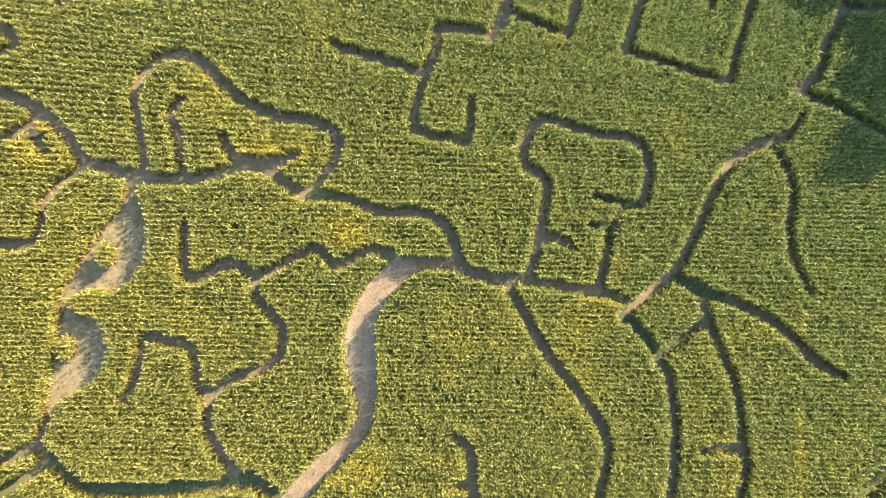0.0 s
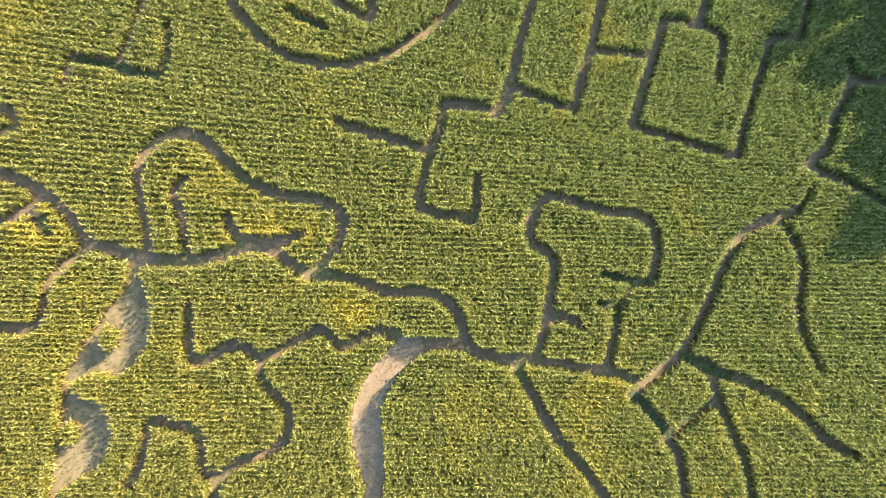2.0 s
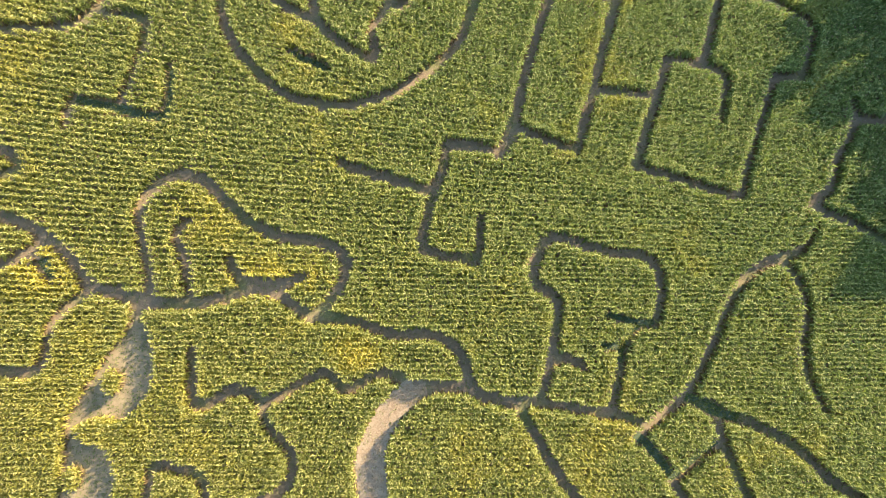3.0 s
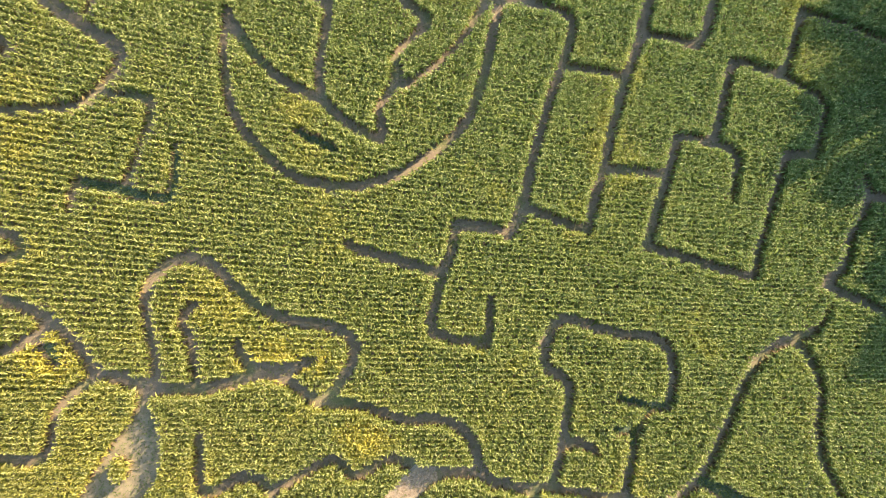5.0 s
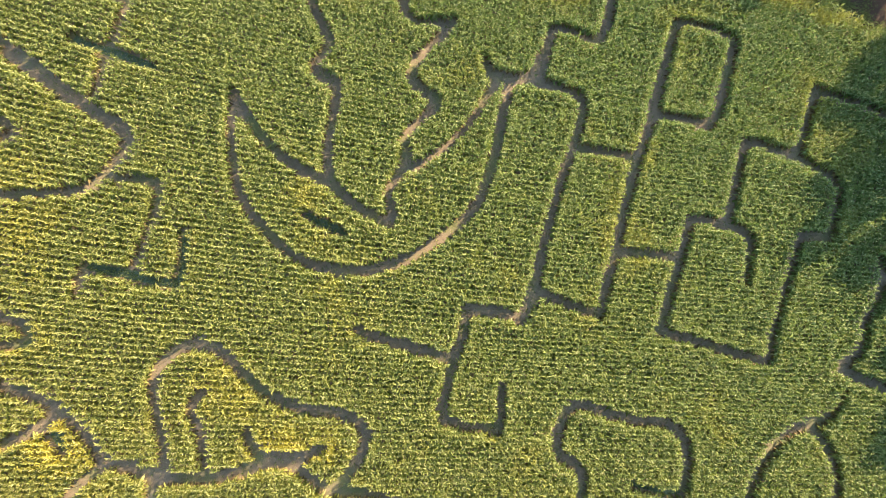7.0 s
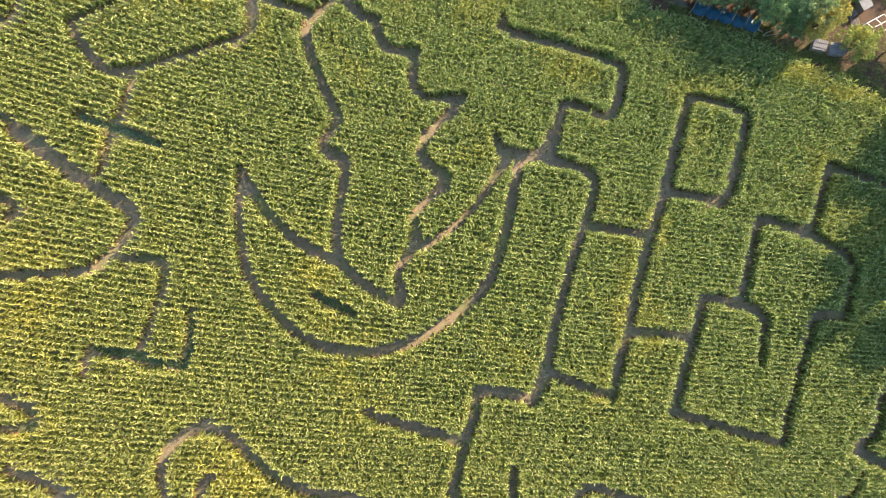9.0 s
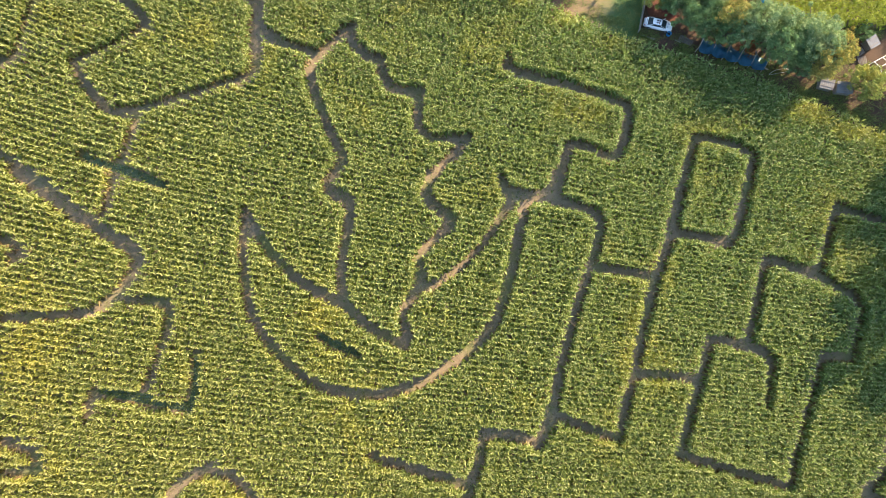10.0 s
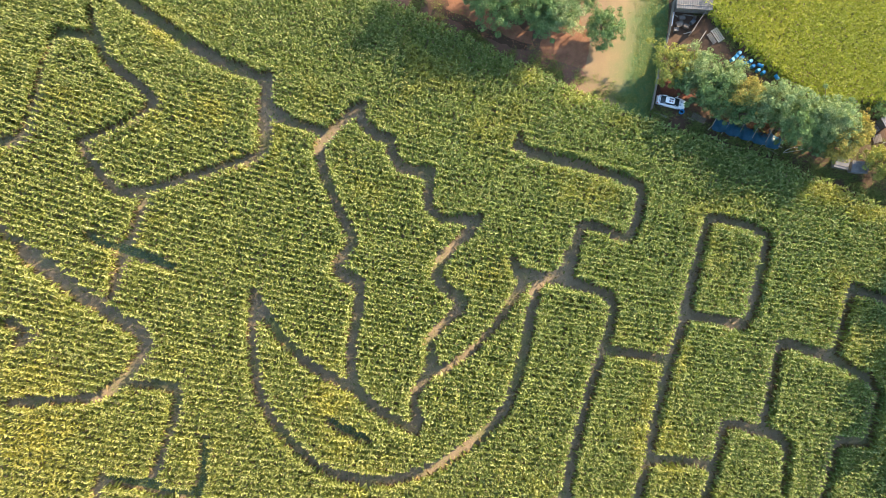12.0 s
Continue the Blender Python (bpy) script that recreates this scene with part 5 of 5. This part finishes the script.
def pallet(x, y, turn, wood, label, size=(1.2, 1.0), tilt=0.0, z=0.02, slats=6):
    root = thing("pallet", x, y, z)
    root.matrix_world = pose(x, y, z, tilt, 0, turn)
    for k in range(3):
        bm = bmesh.new()
        box(bm, 0, (k - 1) * (size[1] / 2 - 0.06), 0.06, size[0], 0.1, 0.1, None, 0.006)
        part("bearer", bm, wood, root)
    for k in range(slats):
        bm = bmesh.new()
        box(bm, -size[0] / 2 + (k + 0.5) * size[0] / slats, 0, 0.122, size[0] / slats * 0.72, size[1], 0.022, None, 0.004)
        part("slat", bm, wood, root)
    return tagged(root, label, "pallet")


pallet(36.9, 119.5, 31, PALE_WOOD, "pale slatted wooden pallet lying on bare earth", (1.3, 2.3), slats=4)
pallet(35.9, 118.9, 31, GREY_WOOD, "weathered grey wooden pallet lying on bare earth", (0.8, 1.9), slats=4)
# the dark wood here paints in the shade of the trees above
pallet(33.3, 105.5, -28, DARK_WOOD, "weathered wooden pallet beside the tarpaulins, tree shade put into its colour", (2.4, 1.0), slats=8)
pallet(61.9, 103.4, 35, DARK_WOOD, "weathered dark pallet leaning by the far corn", (1.6, 1.2), 12, 0.14)
pallet(62.3, 101.9, 15, DARK_WOOD, "weathered dark pallet leaning by the far corn", (1.5, 1.3), 8, 0.14)


def plank(x, y, turn, length, wood, label, width=0.16, z=0.03):
    root = thing("plank", x, y, z, turn)
    bm = bmesh.new()
    box(bm, 0, 0, 0.025, length, width, 0.04, None, 0.006)
    part("board", bm, wood, root)
    return tagged(root, label, "plank")


plank(27.1, 106.15, -17, 2.5, GREY_WOOD, "weathered grey board lying on bare earth")
plank(27.4, 105.95, -24, 1.6, GREY_WOOD, "weathered grey board lying on bare earth")
plank(32.0, 105.4, -25, 1.2, GREY_WOOD, "weathered grey board lying on bare earth")
plank(44.8, 100.2, -30, 2.4, GREY_WOOD, "weathered grey board beside the tarpaulins")
plank(46.0, 100.9, -26, 1.8, PALE_WOOD, "pale board beside the tarpaulins", 0.25)
plank(34.4, 119.25, 56, 2.4, PALE_WOOD, "pale pole lying near the pen", 0.12)
plank(28.7, 111.3, 35, 1.7, RED_WOOD, "red painted board on rusty earth", 0.2)
plank(29.8, 110.4, -30, 1.4, RED_WOOD, "red painted board on rusty earth", 0.22)
plank(32.3, 109.9, -38, 2.3, RED_WOOD, "red painted board under the trees", 0.35)
plank(32.0, 109.3, -30, 1.9, RED_WOOD, "red painted board under the trees", 0.25)


def arch(x, y, turn):
    """A bent pale pipe hoop lying half over."""
    root = thing("hoop", x, y, 0.03, turn)
    bm = bmesh.new()
    points = [(1.7 * math.cos(a), 0.55 * math.sin(a), 0.05 + 0.4 * math.sin(a)) for a in np.linspace(0.05, math.pi - 0.05, 12)]
    for a, b in zip(points, points[1:]):
        rod(bm, a, b, 0.05, 0.05, 6)
    part("pipe", bm, STEEL, root)
    bm = bmesh.new()
    rod(bm, points[0], points[-1], 0.05, 0.05, 6)
    part("brace", bm, STEEL, root)
    return tagged(root, "pale bent metal hoop lying on the earth", "hoop")


arch(48.6, 99.9, 10)


def fence(points, label):
    root = thing("fence", points[0][0], points[0][1], 0.0)
    ox, oy = points[0]
    marks = []
    for (ax, ay), (bx, by) in zip(points, points[1:]):
        steps = max(1, round(math.hypot(bx - ax, by - ay) / 2.2))
        marks += [(ax + (bx - ax) * k / steps - ox, ay + (by - ay) * k / steps - oy) for k in range(steps)]
    marks.append((points[-1][0] - ox, points[-1][1] - oy))
    for x, y in marks:
        bm = bmesh.new()
        rod(bm, (x, y, 0), (x, y, 1.35), 0.07, 0.06, 8)
        part("post", bm, GREY_WOOD, root)
    for (ax, ay), (bx, by) in zip(marks, marks[1:]):
        span, way = math.hypot(bx - ax, by - ay), math.degrees(math.atan2(by - ay, bx - ax))
        for z in (0.3, 0.62, 0.94, 1.24):
            bm = bmesh.new()
            box(bm, (ax + bx) / 2, (ay + by) / 2, z, span, 0.05, 0.3, pose(0, 0, 0, 8, 0, way), 0.006)
            part("board", bm, GREY_WOOD, root)
    return tagged(root, label, "fence")


fence([(29.5, 124.9), (28.7, 119.9), (26.8, 113.3), (25.4, 106.9)], "weathered grey board fence between lawn and yard")


def tent_frame(x, y, turn, length, width, high):
    """A bare white pole frame with a low ridge."""
    root = thing("tent_frame", x, y, 0.02, turn)
    for u in (-0.5, 0, 0.5):
        for side in (-1, 1):
            bm = bmesh.new()
            rod(bm, (u * length, side * width / 2, 0), (u * length, side * width / 2, high), 0.045)
            part("post", bm, WHITE_PAINT, root)
            bm = bmesh.new()
            rod(bm, (u * length, side * width / 2, high), (u * length, 0, high + 0.5), 0.045)
            part("rafter", bm, WHITE_PAINT, root)
    for side, z in ((-1, high), (0, high + 0.5), (1, high)):
        bm = bmesh.new()
        rod(bm, (-length / 2, side * width / 2, z), (length / 2, side * width / 2, z), 0.045)
        part("rail", bm, WHITE_PAINT, root)
    return tagged(root, "bare white pole frame beside the far corn", "frame")


tent_frame(65.3, 100.9, 28, 3.2, 2.4, 1.5)

# ---- the junk pen ----
SLATE_METAL = surface("tarnished_slate_metal", (0.055, 0.065, 0.085), (0.12, 0.135, 0.165), 3, 0.6, 0.2, 0.3)
SHEET_METAL = surface("weathered_sheet_metal", (0.05, 0.06, 0.07), (0.10, 0.11, 0.125), 2, 0.6, 0.1, 0.2)
LIGHT_METAL = surface("grey_sheet_metal", (0.09, 0.095, 0.105), (0.16, 0.165, 0.18), 2, 0.6, 0.2, 0.2)


def ribbed(bm, x0, x1, y0, y1, z0, z1, ribs):
    """A corrugated sheet that slopes from y0 to y1."""
    steps = ribs * 4
    rows = []
    for y, z in ((y0, z0), (y1, z1)):
        rows.append([bm.verts.new((x0 + (x1 - x0) * k / steps, y, z + 0.011 * math.sin(k * math.pi / 2))) for k in range(steps + 1)])
    low = [[bm.verts.new(v.co - Vector((0, 0, 0.02))) for v in row] for row in rows]
    for k in range(steps):
        bm.faces.new((rows[0][k], rows[0][k + 1], rows[1][k + 1], rows[1][k]))
        bm.faces.new((low[0][k], low[1][k], low[1][k + 1], low[0][k + 1]))


def lean_to(name, x, y, turn, sx, sy, low, high, roof_mat, wall_mat, label, ribs=9):
    """A small shed with board walls and a ribbed roof."""
    root = thing(name, x, y, 0.02, turn)
    for wx, wy, wsx, wsy, top in ((0, -sy / 2, sx, 0.05, low), (0, sy / 2, sx, 0.05, high), (-sx / 2, 0, 0.05, sy, low), (sx / 2, 0, 0.05, sy, low)):
        boards = max(2, int(max(wsx, wsy) / 0.3))
        for k in range(boards):
            f = (k + 0.5) / boards - 0.5
            bm = bmesh.new()
            box(bm, wx + (f * wsx if wsx > wsy else 0), wy + (f * wsy if wsy > wsx else 0), top / 2, wsx / boards * 0.94 if wsx > wsy else wsx, wsy / boards * 0.94 if wsy > wsx else wsy, top, None, 0.006)
            part("board", bm, wall_mat, root)
    bm = bmesh.new()
    ribbed(bm, -sx / 2 - 0.15, sx / 2 + 0.15, -sy / 2 - 0.15, sy / 2 + 0.15, low + 0.05, high + 0.05, ribs)
    roof = part("roof", bm, roof_mat, root, "ribbed metal roof")
    for f in (-0.3, 0.3):
        bm = bmesh.new()
        box(bm, 0, f * sy, low + (high - low) * (f + 0.5) + 0.1, sx + 0.3, 0.07, 0.035, None, 0.006)
        part("batten", bm, wall_mat, roof)
    return tagged(root, label, "shed")


lean_to("shed", 58.5, 97.0, -6, 2.4, 1.6, 1.2, 1.45, LIGHT_METAL, GREY_WOOD, "small grey shed with a ribbed metal roof")
lean_to("shed", 55.7, 97.7, -14, 2.0, 1.4, 1.1, 1.3, LIGHT_METAL, GREY_WOOD, "small pale shed half hidden under a tree", 7)
lean_to("shed", 32.6, 124.4, -4, 5.6, 2.2, 1.7, 2.0, SHEET_METAL, GREY_WOOD, "dark lean-to with a weathered sheet metal roof", 16)
lean_to("shed", 63.4, 104.6, 30, 1.6, 1.5, 1.3, 1.5, SLATE_METAL, DARK_WOOD, "small grey shed beside the far corn", 7)


def crate(x, y, turn, sx, sy, sz, mat, label):
    root = thing("crate", x, y, 0.02, turn)
    for side in (-1, 1):
        bm = bmesh.new()
        box(bm, side * (sx / 2 - 0.02), 0, sz / 2, 0.04, sy, sz, None, 0.006)
        part("side_board", bm, mat, root)
        bm = bmesh.new()
        box(bm, 0, side * (sy / 2 - 0.02), sz / 2, sx - 0.08, 0.04, sz, None, 0.006)
        part("end_board", bm, mat, root)
    bm = bmesh.new()
    box(bm, 0, 0, sz * 0.8, sx - 0.1, sy - 0.1, 0.03, None, 0.006)
    part("top", bm, mat, root)
    return tagged(root, label, "crate")


for k, (cx, cy, ct, cs, mat) in enumerate([(30.6, 121.3, 20, 1.2, DARK_WOOD), (31.6, 120.9, -25, 0.9, DARK_WOOD), (32.7, 121.6, 40, 0.8, SHEET_METAL), (31.0, 122.4, 10, 1.0, DARK_WOOD), (33.1, 122.3, 70, 0.5, DARK_WOOD), (29.9, 120.3, 5, 0.8, SHEET_METAL)]):
    crate(cx, cy, ct, cs, cs * 0.75, 0.5 + 0.1 * (k % 3), mat, "scrap box of weathered boards in the junk pen")
for k, (ax, ay, at, al) in enumerate([(30.2, 122.8, -35, 2.2), (33.3, 120.9, 60, 1.6), (31.9, 119.9, 15, 1.3), (32.2, 122.9, -10, 1.8)]):
    plank(ax, ay, at, al, GREY_WOOD if k % 2 else PALE_WOOD, "loose board among scrap in the junk pen", 0.14)
plank(29.5, 122.3, 78, 2.3, WHITE_PAINT, "white painted board lying by the pen's fence", 0.35)
fence([(34.6, 123.0), (32.1, 119.4)], "short weathered board fence of the junk pen")

# ---- the blue tarpaulin row ----
TARP = surface("dark_blue_tarpaulin", (0.018, 0.078, 0.135), (0.045, 0.175, 0.28), 0.8, 0.4, 0, 0.4, 0.05)


def tarp_row(x, y, turn, length, width, bays):
    """A sagging tarpaulin slung over a row of bent poles."""
    root = thing("tarpaulin_shelter", x, y, 0.02, turn)
    bay = length / bays
    for b in range(bays):
        bm = bmesh.new()
        grid = []
        for i in range(9):
            u = i / 8
            row = []
            for j in range(9):
                v = j / 8 - 0.5
                ridge = 1.15 - 0.55 * math.sin(math.pi * u) ** 0.8 - 0.5 * (2 * v) ** 2 * (0.5 + 0.5 * math.sin(math.pi * u))
                crease = 0.07 * noise.noise((u * 5 + b * 3, v * 6, 2)) + 0.05 * math.sin(9 * u + 5 * v + b)
                # each sheet is drawn up to one pole and hangs slack at the next, which leaves a dark gap
                row.append(bm.verts.new(((b + u) * bay - length / 2, (j / 8 * (1 - 0.4 * u) - 0.5) * width, max(0.06, ridge + crease))))
            grid.append(row)
        for i in range(8):
            for j in range(8):
                bm.faces.new((grid[i][j], grid[i + 1][j], grid[i + 1][j + 1], grid[i][j + 1]))
        bmesh.ops.solidify(bm, geom=bm.faces[:], thickness=0.015)
        part("tarpaulin", bm, TARP, root, "dark blue sagging tarpaulin")
    for b in range(bays + 1):
        px0 = b * bay - length / 2
        bm = bmesh.new()
        rod(bm, (px0 - 0.2, -width * 0.55, 0.0), (px0 - 0.05, -width * 0.35, 1.0), 0.05, 0.05, 7)
        rod(bm, (px0 - 0.05, -width * 0.35, 1.0), (px0 + 0.3, width * 0.35, 1.38), 0.05, 0.045, 7)
        rod(bm, (px0 + 0.3, width * 0.35, 1.38), (px0 + 0.55, width * 0.45, 1.3), 0.045, 0.04, 7)
        rod(bm, (px0 + 0.3, width * 0.35, 1.38), (px0 + 0.3, width * 0.5, 0.0), 0.045, 0.05, 7)
        part("pole", bm, PALE_WOOD, root, "pale bent wooden pole")
    return tagged(root, "row of dark blue tarpaulins slung over bent poles", "shelter")


tarp_row(40.8, 103.3, -18, 11.2, 3.0, 5)
